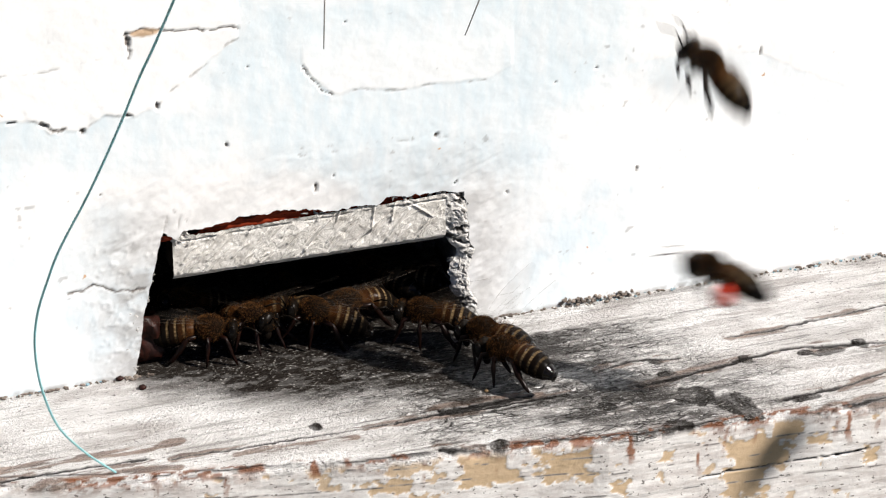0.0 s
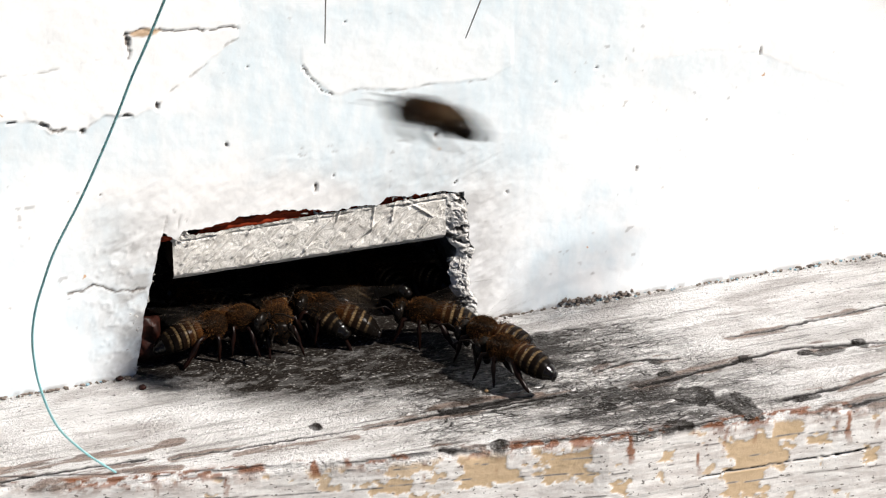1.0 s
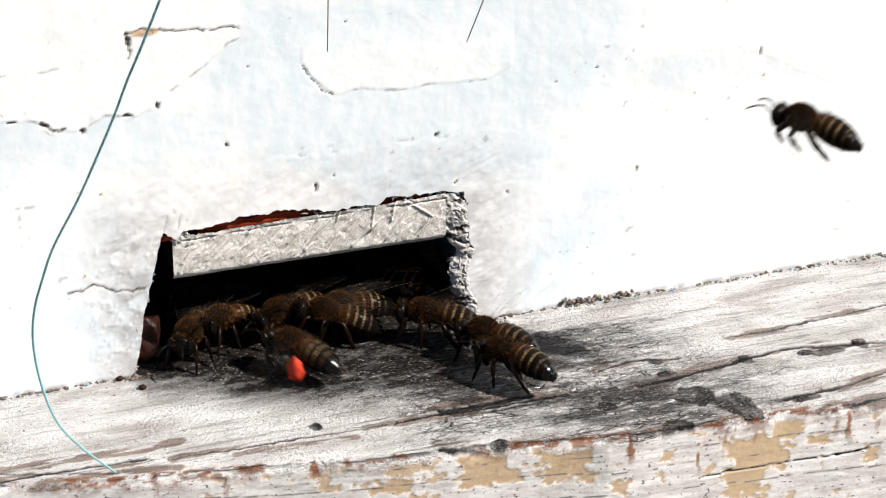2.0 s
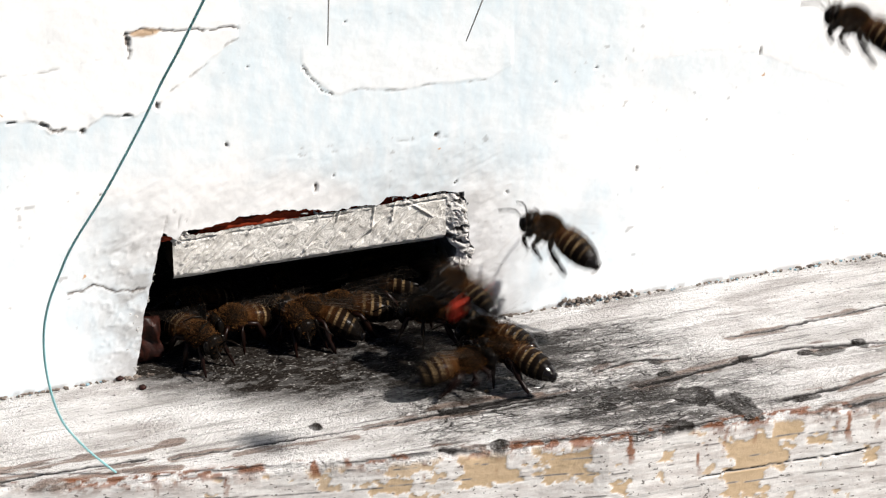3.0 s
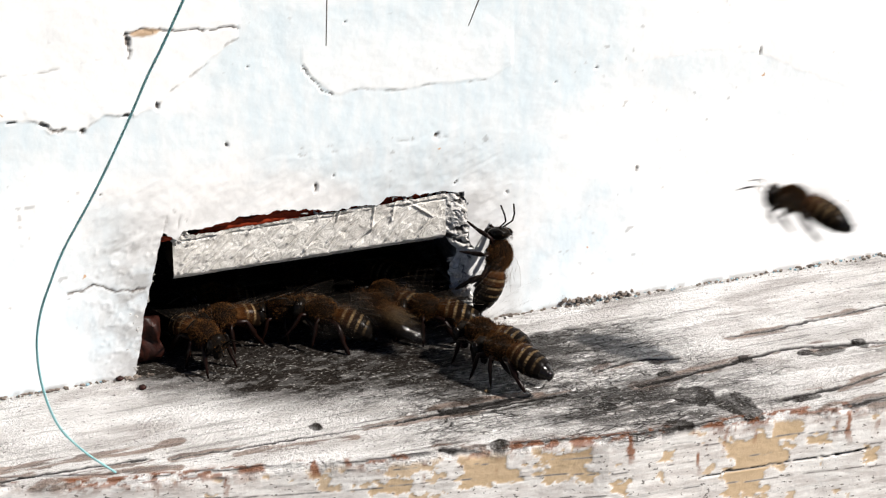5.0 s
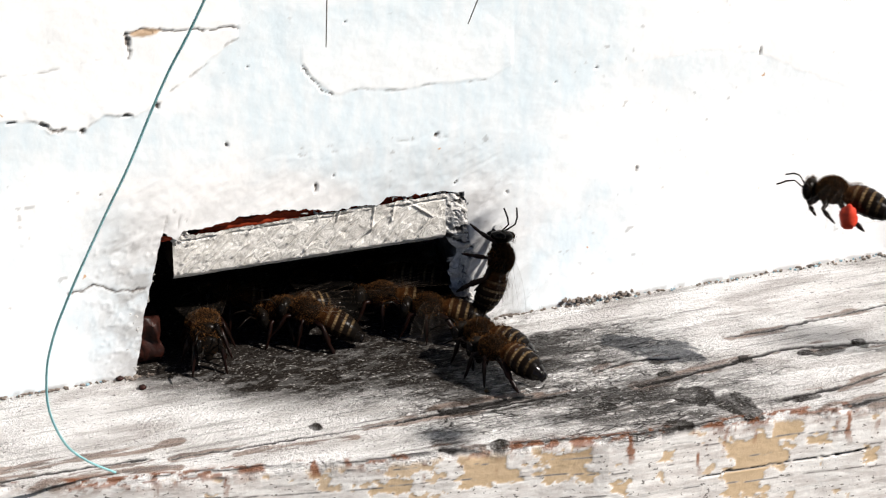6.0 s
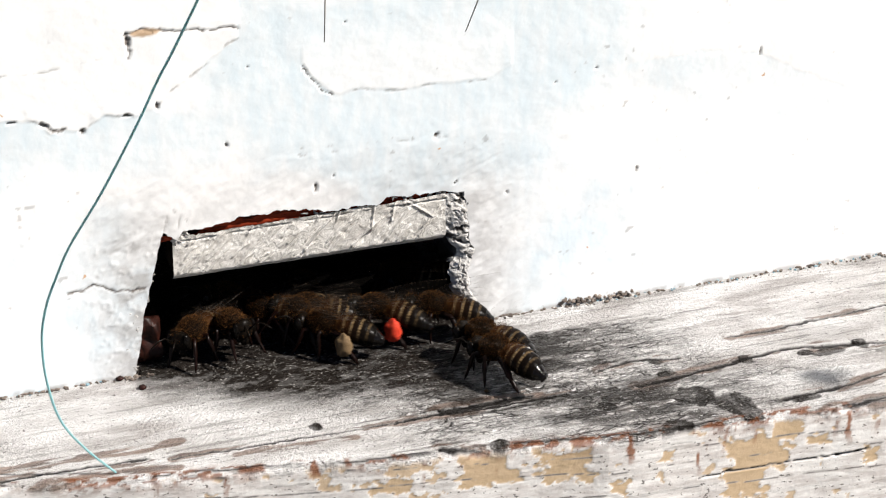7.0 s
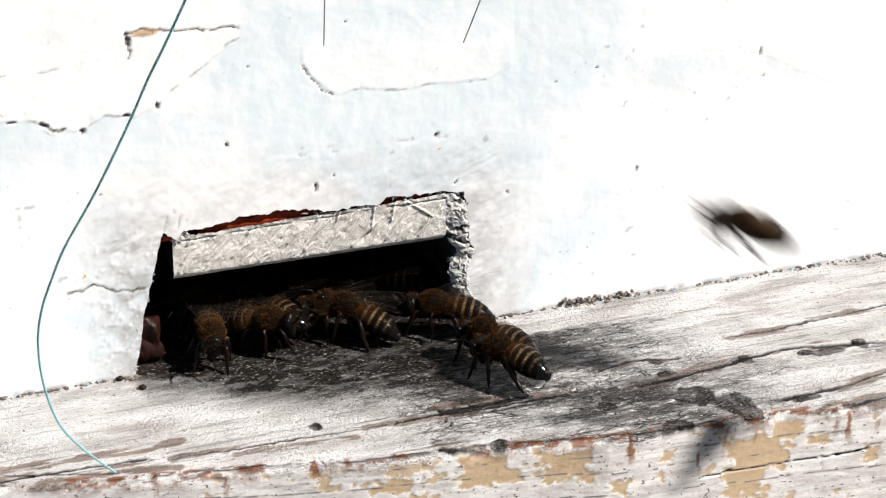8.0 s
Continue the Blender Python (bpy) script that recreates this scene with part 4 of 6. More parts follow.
def abdomen_mesh():
    """Six overlapping rings, tapering to a glossy tip; it points along -x from the waist."""
    n_u, prof, band, amber, tip = 20, [], [], [], []
    rings = 6
    for k in range(rings):
        for s in np.linspace(0, 1, 13):
            u = (k + s * 0.98) / rings
            r = 1.92 * B * math.sin(math.pi * min(0.13 + 0.86 * u ** 0.95, 0.95)) ** 0.55
            prof.append((-6.4 * B * u, r * (1 + 0.075 * s ** 0.6 - 0.04), -0.75 * B * u * u))
            band.append(min(1.0, max(0.0, 2.2 - 2.2 * abs(s - 0.18) / 0.20)) * (0.2, 0.75, 0.9, 0.75, 0.3, 0.0)[k])
            tip.append(1.0 if k == 5 else 0.0)
            amber.append([0.9, 0.45, 0.10, 0.02, 0.0, 0.0][k] * (1 - 0.6 * s))
    prof.append((-6.55 * B, 0.12, -0.78 * B)), band.append(0), amber.append(0), tip.append(1.0)
    x, y, z, bd, am, tp = [], [], [], [], [], []
    for (px, r, dz), b, a, gloss in zip(prof, band, amber, tip):
        ang = np.linspace(0, 2 * math.pi, n_u + 1)
        x.append(np.full(n_u + 1, px)), y.append(r * np.cos(ang)), z.append(dz + 0.9 * r * np.sin(ang))
        under = np.clip(np.sin(ang) + 0.55, 0, 1) * (0.75 + 0.25 * np.sin(ang * 3 + px) * np.sin(ang * 7 + 2 * px))
        bd.append(b * under), am.append(a * np.ones(n_u + 1)), tp.append(gloss * np.ones(n_u + 1))
    me = sheet_mesh("abdomen", np.array(x), np.array(y), np.array(z), ABDOMEN, {"band": np.array(bd), "amber": np.array(am), "tip": np.array(tp)})
    return me


def head_mesh():
    bm = bmesh.new()
    add_ball(bm, (0, 0, 0), (0.9 * B, 1.45 * B, 1.45 * B), 16, 12, 0.06, 1)
    add_ball(bm, (0.25 * B, 0, -1.5 * B), (0.45 * B, 0.6 * B, 0.7 * B), 10, 8)
    return mesh_of("head", bm, CHITIN)


def eye_mesh():
    bm = bmesh.new()
    add_ball(bm, (0, 0, 0), (0.62 * B, 0.45 * B, 1.15 * B), 12, 10)
    return mesh_of("eye", bm, EYE_SHELL)


def antenna_mesh(side):
    bm = bmesh.new()
    add_tube(bm, [(0, 0, 0), (0.6 * B, 0.35 * side * B, 0.8 * B), (0.9 * B, 0.5 * side * B, 1.2 * B), (1.8 * B, 0.9 * side * B, 1.25 * B), (3.0 * B, 1.3 * side * B, 0.9 * B)],
             [0.14, 0.11, 0.12, 0.13, 0.12], 6)
    return mesh_of("antenna", bm, CHITIN)


def wing_mesh(side, long, wide, seed):
    """A wing that reaches out along y from its root."""
    bm = bmesh.new()
    n = 12
    lead, trail = [], []
    for k in range(n + 1):
        u = k / n
        lead.append(Vector((0.25 * wide * math.sin(math.pi * u ** 0.8), side * long * u, 0.12 * math.sin(math.pi * u))) * MM)
        trail.append(Vector((-wide * (math.sin(math.pi * min(u ** 1.15 * 0.86 + 0.06, 1)) ** 0.8) * 0.8 - 0.02, side * long * u, 0)) * MM)
    grid = []
    for a, b in zip(lead, trail):
        grid.append([bm.verts.new(a.lerp(b, s / 4) + Vector((0, 0, 0.00009 * math.sin(s * 2.1 + seed)))) for s in range(5)])
    for r, q in zip(grid, grid[1:]):
        for s in range(4):
            bm.faces.new((r[s], r[s + 1], q[s + 1], q[s]))
    first = len(bm.faces)
    lines = [[g[0].co / MM for g in grid], [g[2].co / MM for g in grid[:9]], [grid[4][0].co / MM, grid[6][2].co / MM], [grid[3][2].co / MM, grid[5][4].co / MM]]
    for ln in lines:
        add_tube(bm, ln, [0.013] * len(ln), 4)
    bm.faces.ensure_lookup_table()
    for f in bm.faces[first:]:
        f.material_index = 1
    return mesh_of("wing", bm, WING, VEIN)


def leg_mesh(side, pair, flying):
    """One leg from its hip; pair 0 is the front, 2 the hind one with its broad shin."""
    reach, out, drop = (1.9, -0.3, -3.3)[pair], (1.2, 1.8, 1.35)[pair], 3.4
    if flying:
        knee = [(0.9, 1.2, -0.8), (0.2, 1.6, -0.9), (-1.0, 1.3, -0.4)][pair]
        foot = [(0.4, 1.0, -1.7), (-0.6, 1.3, -1.9), (-2.4, 1.15, -1.8)][pair]
        toe = [(0.0, 0.8, -2.3), (-1.4, 1.2, -2.6), (-3.8, 1.05, -2.9)][pair]
    else:
        knee, foot, toe = (reach * 0.45, out * 0.7, 0.2), (reach * 0.85, out * 0.95, -drop * 0.55), (reach * 1.25, out * 1.15, -drop)
    pts = [Vector((0, 0, 0)), Vector(knee), Vector(foot), Vector(toe)]
    pts = [Vector((p.x, p.y * side, p.z)) * B for p in pts]
    pts = [pts[0], pts[0].lerp(pts[1], 0.5), pts[1], pts[1].lerp(pts[2], 0.35), pts[1].lerp(pts[2], 0.8), pts[2], pts[2].lerp(pts[3], 0.5), pts[3]]
    fat = [[0.3, 0.36, 0.24, 0.3, 0.3, 0.2, 0.2, 0.08], [0.3, 0.38, 0.26, 0.32, 0.32, 0.22, 0.2, 0.08], [0.32, 0.40, 0.26, 0.38, 0.46, 0.28, 0.34, 0.10]][pair]
    bm = bmesh.new()
    add_tube(bm, pts, [f * B for f in fat], 8)
    return mesh_of("leg", bm, LEG), pts[3].lerp(pts[4], 0.5)


def pollen_mesh(mat):
    bm = bmesh.new()
    add_ball(bm, (0, 0, 0), (1.1 * B, 0.9 * B, 1.6 * B), 16, 14, 0.28, 5)
    return mesh_of("pollen_ball", bm, mat)


HEIGHT = 4.2 * B
ROOT = Vector((0.1 * B, 1.1 * B, HEIGHT / 1.0 + 1.25 * B)) * MM


def wing_pose(side, flap, sweep, twist=0.0):
    return pose(ROOT.x, ROOT.y * side, ROOT.z, 0, twist, sweep * side) @ pose(0, 0, 0, flap * side)


def honeybee(label, flying=False, pollen=None, droop=8, wings=None, curl=0):
    """A worker bee, facing +x, its origin under its thorax at foot height. wings: flap and sweep in degrees."""
    bee = tagged(new("honeybee"), label, "honeybee", "honeybees at the hive")
    h = HEIGHT * MM
    chest = part("thorax", cached("thorax", thorax_mesh), bee, pose(0, 0, h))
    part("fur", cached("chest_fur", lambda: fur_mesh((0, 0, 0), (2.05 * B, 1.72 * B, 1.68 * B), 12000, 0.42, 1, 0.9)), chest)
    tail = part("abdomen", cached("abdomen", abdomen_mesh), bee, pose(-1.75 * B * MM, 0, h - 0.1 * B * MM, 0, -droop, 0), "dark abdomen with pale bands")
    part("fur", cached("tail_fur", lambda: fur_mesh((-1.2 * B, 0, 0), (1.9 * B, 1.75 * B, 1.6 * B), 1500, 0.62, 2, 0.8)), tail)
    head = part("head", cached("head", head_mesh), bee, pose(2.75 * B * MM, 0, h - 0.45 * B * MM, 0, 10, 0))
    part("fur", cached("head_fur", lambda: fur_mesh((-0.1, 0, 0.3 * B), (0.95 * B, 1.3 * B, 1.35 * B), 520, 0.55, 3)), head)
    for side in (1, -1):
        part("eye", cached("eye", eye_mesh), head, pose(0.12 * B * MM, 1.25 * side * B * MM, 0.1 * B * MM, 0, 0, 12 * side))
        part("antenna", cached(("antenna", side), lambda: antenna_mesh(side)), head, pose(0.75 * B * MM, 0.4 * side * B * MM, 0.2 * B * MM))
        flap, sweep = wings or (12, 68)
        fore = part("wing", cached(("fore", side), lambda: wing_mesh(side, 9.2 * B, 2.9 * B, 1)), bee, wing_pose(side, flap, sweep))
        part("hind_wing", cached(("hind", side), lambda: wing_mesh(side, 6.6 * B, 2.3 * B, 2)), fore, pose(-1.5 * B * MM, 0, -0.2 * MM, 0, 0, 8 * side))
        for pair in (0, 1, 2):
            me, basket = cached(("leg", side, pair, flying), lambda: leg_mesh(side, pair, flying))
            hip = Vector(((1.3, 0.1, -1.2)[pair] * B, 0.85 * side * B, 3.4 * B)) * MM
            leg = part("leg", me, bee, Matrix.Translation(hip))
            if pair == 2 and pollen:
                part("pollen_ball", cached(pollen.name, lambda: pollen_mesh(pollen)), leg, Matrix.Translation((basket + Vector((0, 0.45 * side, 0)) * B) * MM),
                     "packed red pollen load" if pollen is RED_POLLEN else "packed cream pollen load")
    return bee


def row_poses(rows):
    return [(t, pose(x * MM, y * MM, z * MM, roll, -up, turn)) for t, x, y, z, turn, up, roll in rows]


def beat(bee, spans, sweep=8, top=55, low=-35, rest=(12, 68)):
    """Beats both wings during the spans, in seconds; at rest they lie folded."""
    for wing in [c for c in bee.children if c.name.startswith("wing")]:
        side = 1 if wing.data is CACHE[("fore", 1)] else -1
        rows, seen = [], set()
        marks = [0.0, 8.0] + [s for a, b in spans for s in (a - 1 / FPS, b + 1 / FPS)]
        for t in marks:
            f = frame(min(max(t, 0.0), 8.0))
            inside = any(frame(a) <= f <= frame(b) for a, b in spans)
            if not inside and f not in seen:
                seen.add(f)
                rows.append((f, wing_pose(side, *rest)))
        for a, b in spans:
            for f in range(frame(max(a, 0)), frame(min(b, 8.0)) + 1):
                if f not in seen:
                    seen.add(f)
                    phase = (f * 5 + len(bee.name)) % 4
                    rows.append((f, wing_pose(side, (top, low, top * 0.6, low * 0.5)[phase], sweep + (10, -10, 4, -6)[phase], -12)))
        rows.sort(key=lambda r: r[0])
        walk(wing, [((f - 1) / FPS, m) for f, m in rows])


def motions():
    """Everything that moves, from the first moment to the last."""
    thread = build_thread()
    walk(thread, [(t, pose(-0.05392, -0.02516, 0, 0, lean, turn)) for t, lean, turn in ((0, 2.4, -10), (0.5, 0.8, -10), (1, 2, -11), (1.5, 2.4, -16), (2.3, 4.6, -16), (3, 6.8, -16), (3.5, 5.6, -16), (4, -4.8, 15), (4.5, 4.8, -16), (5.3, 0.2, 0), (6, -4.4, 16), (6.5, -2.8, 15), (7, 6, -15), (7.5, 3.6, -10), (8, 4, -12))])
    stem = build_stem(0.04, "thin grey stem hanging upright before the hive front")
    walk(stem, [(t, pose(x * MM, y * MM, z * MM)) for t, x, y, z in ((0, -57.04, -130.00, 95.18), (1, -56.94, -130.00, 95.62), (1.5, -56.82, -130.00, 94.78), (3.5, -56.71, -130.00, 95.59), (4.5, -56.85, -130.00, 95.47), (6.5, -56.86, -130.00, 95.29), (7, -56.98, -130.00, 95.72), (8, -57.03, -130.00, 95.40))])
    stem = build_stem(0.42, "thin grey stem hanging aslant before the hive front")
    walk(stem, [(t, pose(x * MM, y * MM, z * MM)) for t, x, y, z in ((0, -45.48, -130.00, 94.83), (1, -45.44, -130.00, 94.59), (1.5, -45.34, -130.00, 94.25), (3.5, -45.39, -130.00, 94.49), (4.5, -45.20, -130.00, 95.40), (6.5, -45.30, -130.00, 95.74), (7, -45.44, -130.00, 95.15), (8, -45.62, -130.00, 94.24))])
    bee = honeybee("honeybee fanning its wings on the landing board, head down", droop=16)
    walk(bee, row_poses([(0, 2.3, -19.1, 0.5, 122, -8, 0), (1, 2.3, -19.1, 0.5, 122, -8, 0), (1.5, 2.1, -19.4, 0.5, 123, -8, 0), (3.5, 2.2, -19.4, 0.5, 122, -8, 0), (4.5, 2.3, -19.1, 0.5, 122, -8, 0), (5.8, 1.2, -18.6, 0.5, 120, -8, 0), (7, 1.3, -18.6, 0.5, 119, -8, 0), (7.5, 1.4, -18.7, 0.5, 119, -8, 0), (8, 1.7, -18.8, 0.5, 121, -8, 0)]))
    beat(bee, [(0, 8)], sweep=34, top=78, low=40, rest=(40, 40))
    bee = honeybee("honeybee fanning beside another at the entrance corner", droop=12)
    walk(bee, row_poses([(0, 1.7, -13, 0.5, 126, -8, 0), (3, 1.8, -13.1, 0.5, 128, -8, 0), (6, 1.2, -13.4, 0.5, 126, -8, 0), (8, 1.7, -13.2, 0.5, 125, -8, 0)]))
    beat(bee, [(0, 8)], sweep=34, top=78, low=40, rest=(40, 40))
    bee = honeybee("honeybee at the broken entrance corner, tail outward")
    walk(bee, row_poses([(0, -4.4, -3.4, 0.1, 150, 0, 0), (1.5, -4.3, -3.4, 0.1, 148, 0, 0), (3, -3.8, -3.3, 0.1, 150, 0, 0), (4.5, -3.7, -2.6, 0.1, 152, 0, 0), (6, -3, -2.2, 0.1, 150, 0, 0), (6.5, -0.5, -1.2, 0.1, 150, 0, 0), (7, -2.3, -1.9, 0.1, 150, 0, 0), (8, -2, -1.6, 0.1, 150, 0, 0)]))
    beat(bee, [(5.9, 6.1)])
    bee = honeybee("dark honeybee on the floor of the hive entrance")
    walk(bee, row_poses([(0, -34, 1.7, 0.1, -20, 0, 0), (1, -33.5, 3.1, 0.1, 10, 0, 7), (1.5, -37.1, 2.7, 0.1, 170, 0, -4), (3.5, -35, 0.5, 0.1, -60, 0, 7), (6.5, -35.4, 0.6, 0.1, -115, 0, -4), (7, -35.8, 1.6, 0.1, -140, 0, 10), (8, -34.8, 0.3, 0.1, -100, 0, -9)]))
    bee = honeybee("dark honeybee on the floor of the hive entrance")
    walk(bee, row_poses([(0, -27.9, 1.5, 0.6, -60, 9, -9), (1, -28.8, 1.5, 0.6, -50, 9, -4), (1.5, -32.4, 2.2, 0.6, -120, 9, 10), (3.5, -30.8, 3, 0.6, 200, 9, -4), (4.5, -31.5, 3.6, 0.6, 190, 9, 0), (6.5, -33.8, 1.4, 0.6, -80, 9, 10), (7, -30.7, 1.1, 0.6, -70, 9, 0), (8, -24.6, 0.9, 0.6, -40, 9, 7)]))
    bee = honeybee("dark honeybee on the floor of the hive entrance")
    walk(bee, row_poses([(0, -26.8, 4.7, 0.1, 170, -5, 7), (1, -23.2, 2, 0.1, -100, -5, 10), (1.5, -23.5, 4.1, 0.1, 180, -5, 0), (3.5, -20.6, 1.6, 0.1, -60, -5, 10), (4.5, -21.6, 5.2, 0.1, 160, -5, -9), (6.5, -23.3, 4.2, 0.1, 190, -5, 0), (7, -24.5, 5.9, 0.1, 140, -5, -9), (8, -24.7, 6.8, 0.1, 120, -5, -4)]))
    bee = honeybee("dark honeybee on the floor of the hive entrance")
    walk(bee, row_poses([(0, -19.7, 1.8, 0.6, 160, 12, -4), (1, -18.2, 2.3, 0.6, 150, 12, 0), (1.5, -17.7, 1.4, 0.6, 170, 12, -9), (3, -20.8, 2.1, 0.6, 150, 12, 10), (3.5, -17.3, 1.3, 0.6, 165, 12, 0), (4.5, -17.9, 0.7, 0.6, 150, 12, 7), (6, -20.8, 2.1, 0.6, 150, 12, 0), (6.5, -17.4, 2.3, 0.6, 150, 12, -9), (7, -22.2, 2.6, 0.6, 140, 12, 7), (8, -15.4, 1.4, 0.6, 140, 12, 10)]))
    bee = honeybee("dark honeybee on the floor of the hive entrance")
    walk(bee, row_poses([(0, -13.5, 2.3, 0.1, 200, 4, 10), (1, -19.1, 5.6, 0.1, 120, 4, -9), (1.5, -16.4, 2.1, 0.1, 190, 4, 7), (3.5, -13.5, 3.9, 0.1, 150, 4, -9), (4.5, -7.6, 4.2, 0.1, 120, 4, -4), (6.5, -9.4, 3.2, 0.1, 170, 4, 7), (7, -19.4, 4.1, 0.1, 160, 4, -4), (8, -17.2, 3, 0.1, 170, 4, 0)]))
    bee = honeybee("dark honeybee on the floor of the hive entrance")
    walk(bee, row_poses([(0, -3.8, 9.6, 0.1, 140, -8, 0), (1, -2.8, 9.6, 0.1, 130, -8, 7), (3, -7.7, 8.9, 0.1, 150, -8, -9), (3.5, -2.8, 6.7, 0.1, 170, -8, 7), (4.5, -8.7, 12.5, 0.1, 130, -8, 10), (6, -6.4, 10, 0.1, 150, -8, 7), (7, -1.3, 7.4, 0.1, 165, -8, 10), (8, -7.2, 10.1, 0.1, 150, -8, -9)]))
    bee = honeybee("dark honeybee on the floor of the hive entrance")
    walk(bee, row_poses([(0, -19.7, 11.3, 0.1, 100, 0, -9), (1.5, -20.4, 11.4, 0.1, 110, 0, 10), (3.5, -19.2, 11.4, 0.1, 100, 0, -4), (6.5, -18, 11.2, 0.1, 90, 0, 10), (8, -19.6, 11.4, 0.1, 100, 0, 7)]))
    bee = honeybee("dark honeybee on the floor of the hive entrance")
    walk(bee, row_poses([(0, -35.9, 10.2, 0.6, 180, 9, 7), (1, -34.7, 11.5, 0.6, 150, 9, 10), (3.5, -34.5, 9.3, 0.6, 200, 9, 10), (6.5, -29.2, 10.4, 0.6, 170, 9, 0), (8, -34.7, 9.2, 0.6, 210, 9, -4)]))
    bee = honeybee("dark honeybee on the floor of the hive entrance")
    walk(bee, row_poses([(0, -6.1, 11.7, 0.1, 120, -5, -4), (1, -6.5, 12.2, 0.1, 110, -5, 0), (3.5, -5.7, 11.2, 0.1, 130, -5, 0), (6.5, -3, 10, 0.1, 150, -5, -9), (8, -5.3, 11.6, 0.1, 120, -5, 10)]))
    bee = honeybee("honeybee in the entrance carrying cream pollen", pollen=PALE_POLLEN)
    walk(bee, row_poses([(0, -29.5, 62, 0.1, 100, 0, 0), (6, -29.5, 62, 0.1, 100, 0, 0), (6.25, -16, 12, 0.2, 150, 0, 0), (6.5, -10.3, -4.9, 0.1, 155, 0, 0), (6.75, -13.7, -3.4, 0.1, 150, 0, 0), (7, -18.5, -1.8, 0.1, 145, 0, 0), (7.15, -19.9, 0, 0.1, 140, 0, 0), (7.35, -24, 14, 0.2, 120, 0, 0), (7.8, -23, 62, 0.1, 100, 0, 0), (8, -23, 62, 0.1, 100, 0, 0)]))
    bee = honeybee("honeybee in the entrance carrying red pollen", pollen=RED_POLLEN)
    walk(bee, row_poses([(0, -16.5, 62, 0.1, 100, 0, 0), (6.4, -16.5, 62, 0.1, 100, 0, 0), (6.7, -6, 12, 0.2, 150, 0, 0), (7, -10.2, 0.3, 0.1, 140, 0, 0), (7.3, -14.6, 1.6, 0.1, 140, 0, 0), (7.5, -14.6, 1.6, 0.1, 140, 0, 0), (7.7, -14.6, 1.6, 0.1, 139, 0, 0), (7.88, -20, 14, 0.2, 120, 0, 0), (8, -18, 40, 0.1, 100, 0, 0)]))
    bee = honeybee("honeybee clinging to the broken edge of the entrance")
    walk(bee, row_poses([(0, -3.5, 62, 0.1, 100, 0, 0), (2.7, -3.5, 62, 0.1, 100, 0, 0), (3.05, -2, 4, 0.2, 60, 0, 0), (3.2, 7.8, -0.2, 7.6, 0, 20, 90), (3.35, 8.8, -0.2, 9.7, 0, 25, 90), (3.5, 9.4, -0.2, 9.9, 0, 28, 90), (3.7, 4.9, 0, 9.4, 20, 55, 90), (3.9, 4, -0.8, 11, 36, 66, 90), (4, 4.2, -0.9, 11.6, 36, 70, 90), (4.5, 3.9, -0.9, 12.2, 38, 74, 90), (5.8, 4.0, -0.9, 11.8, 38, 70, 90), (6, 4.2, -0.9, 11.6, 38, 70, 90), (6.5, 5.4, -0.7, 13.5, 38, 72, 90), (6.6, 10.6, -15.5, 22.8, 30, 40, 60), (6.7, 17.4, -30.2, 61.8, 30, 40, 0), (7.1, 345, -270, 135, 20, 10, 0), (8, 345, -270, 135, 20, 10, 0)]))
    beat(bee, [(3.3, 3.45), (6.4, 6.8)])
    bee = honeybee("honeybee in flight with red pollen loads on its hind legs", flying=True, pollen=RED_POLLEN)
    walk(bee, row_poses([(0, 26.9, -30.2, 14, 128, 4, 0), (0.1, 13.9, -23.2, 11.7, 128, 4.8, 0), (0.2, 8.4, -22, 16.6, 130, 4, 0), (0.3, 2.1, -10.1, 4, 130, 2, 0), (0.4, -2.3, -8.1, 0.1, 125, 0, 0), (0.55, -12, 8, 0.2, 105, 0, 0), (0.9, -36, 78, 0.1, 100, 0, 0), (8, -36, 78, 0.1, 100, 0, 0)]))
    beat(bee, [(0, 0.4)])
    bee = honeybee("brown honeybee in flight before the hive front", flying=True)
    walk(bee, row_poses([(0, 23, -29.9, 44.9, 122, 30, 0), (0.1, 28.1, -30.2, 57.9, 122, 0, 0), (0.4, 395, -330, 110, 118, 10, 0), (8, 395, -330, 110, 118, 10, 0)]))
    beat(bee, [(0, 0.4)])
    bee = honeybee("brown honeybee in flight before the hive front", flying=True)
    walk(bee, row_poses([(0, 420, -240, 135, 110, 10, 0), (0.15, 6.5, -30.2, 61.2, 118, 0, 0), (0.2, 7.7, -30.1, 56.2, 118, 4.8, 0), (0.3, 19.2, -28.8, 48.7, 118, 0, 0), (0.4, 27.5, -27.5, 42.4, 135, 1.6, 0), (0.5, 7.6, -19.7, 22.4, 118, 4.8, 0), (0.6, 6.1, -9.7, 17.6, 128, 10, 0), (0.75, -6, -1, 0.2, 115, 0, 0), (1.1, -29.5, 78, 0.1, 100, 0, 0), (8, -29.5, 78, 0.1, 100, 0, 0)]))
    beat(bee, [(0, 0.66)])
    bee = honeybee("brown honeybee in flight before the hive front", flying=True)
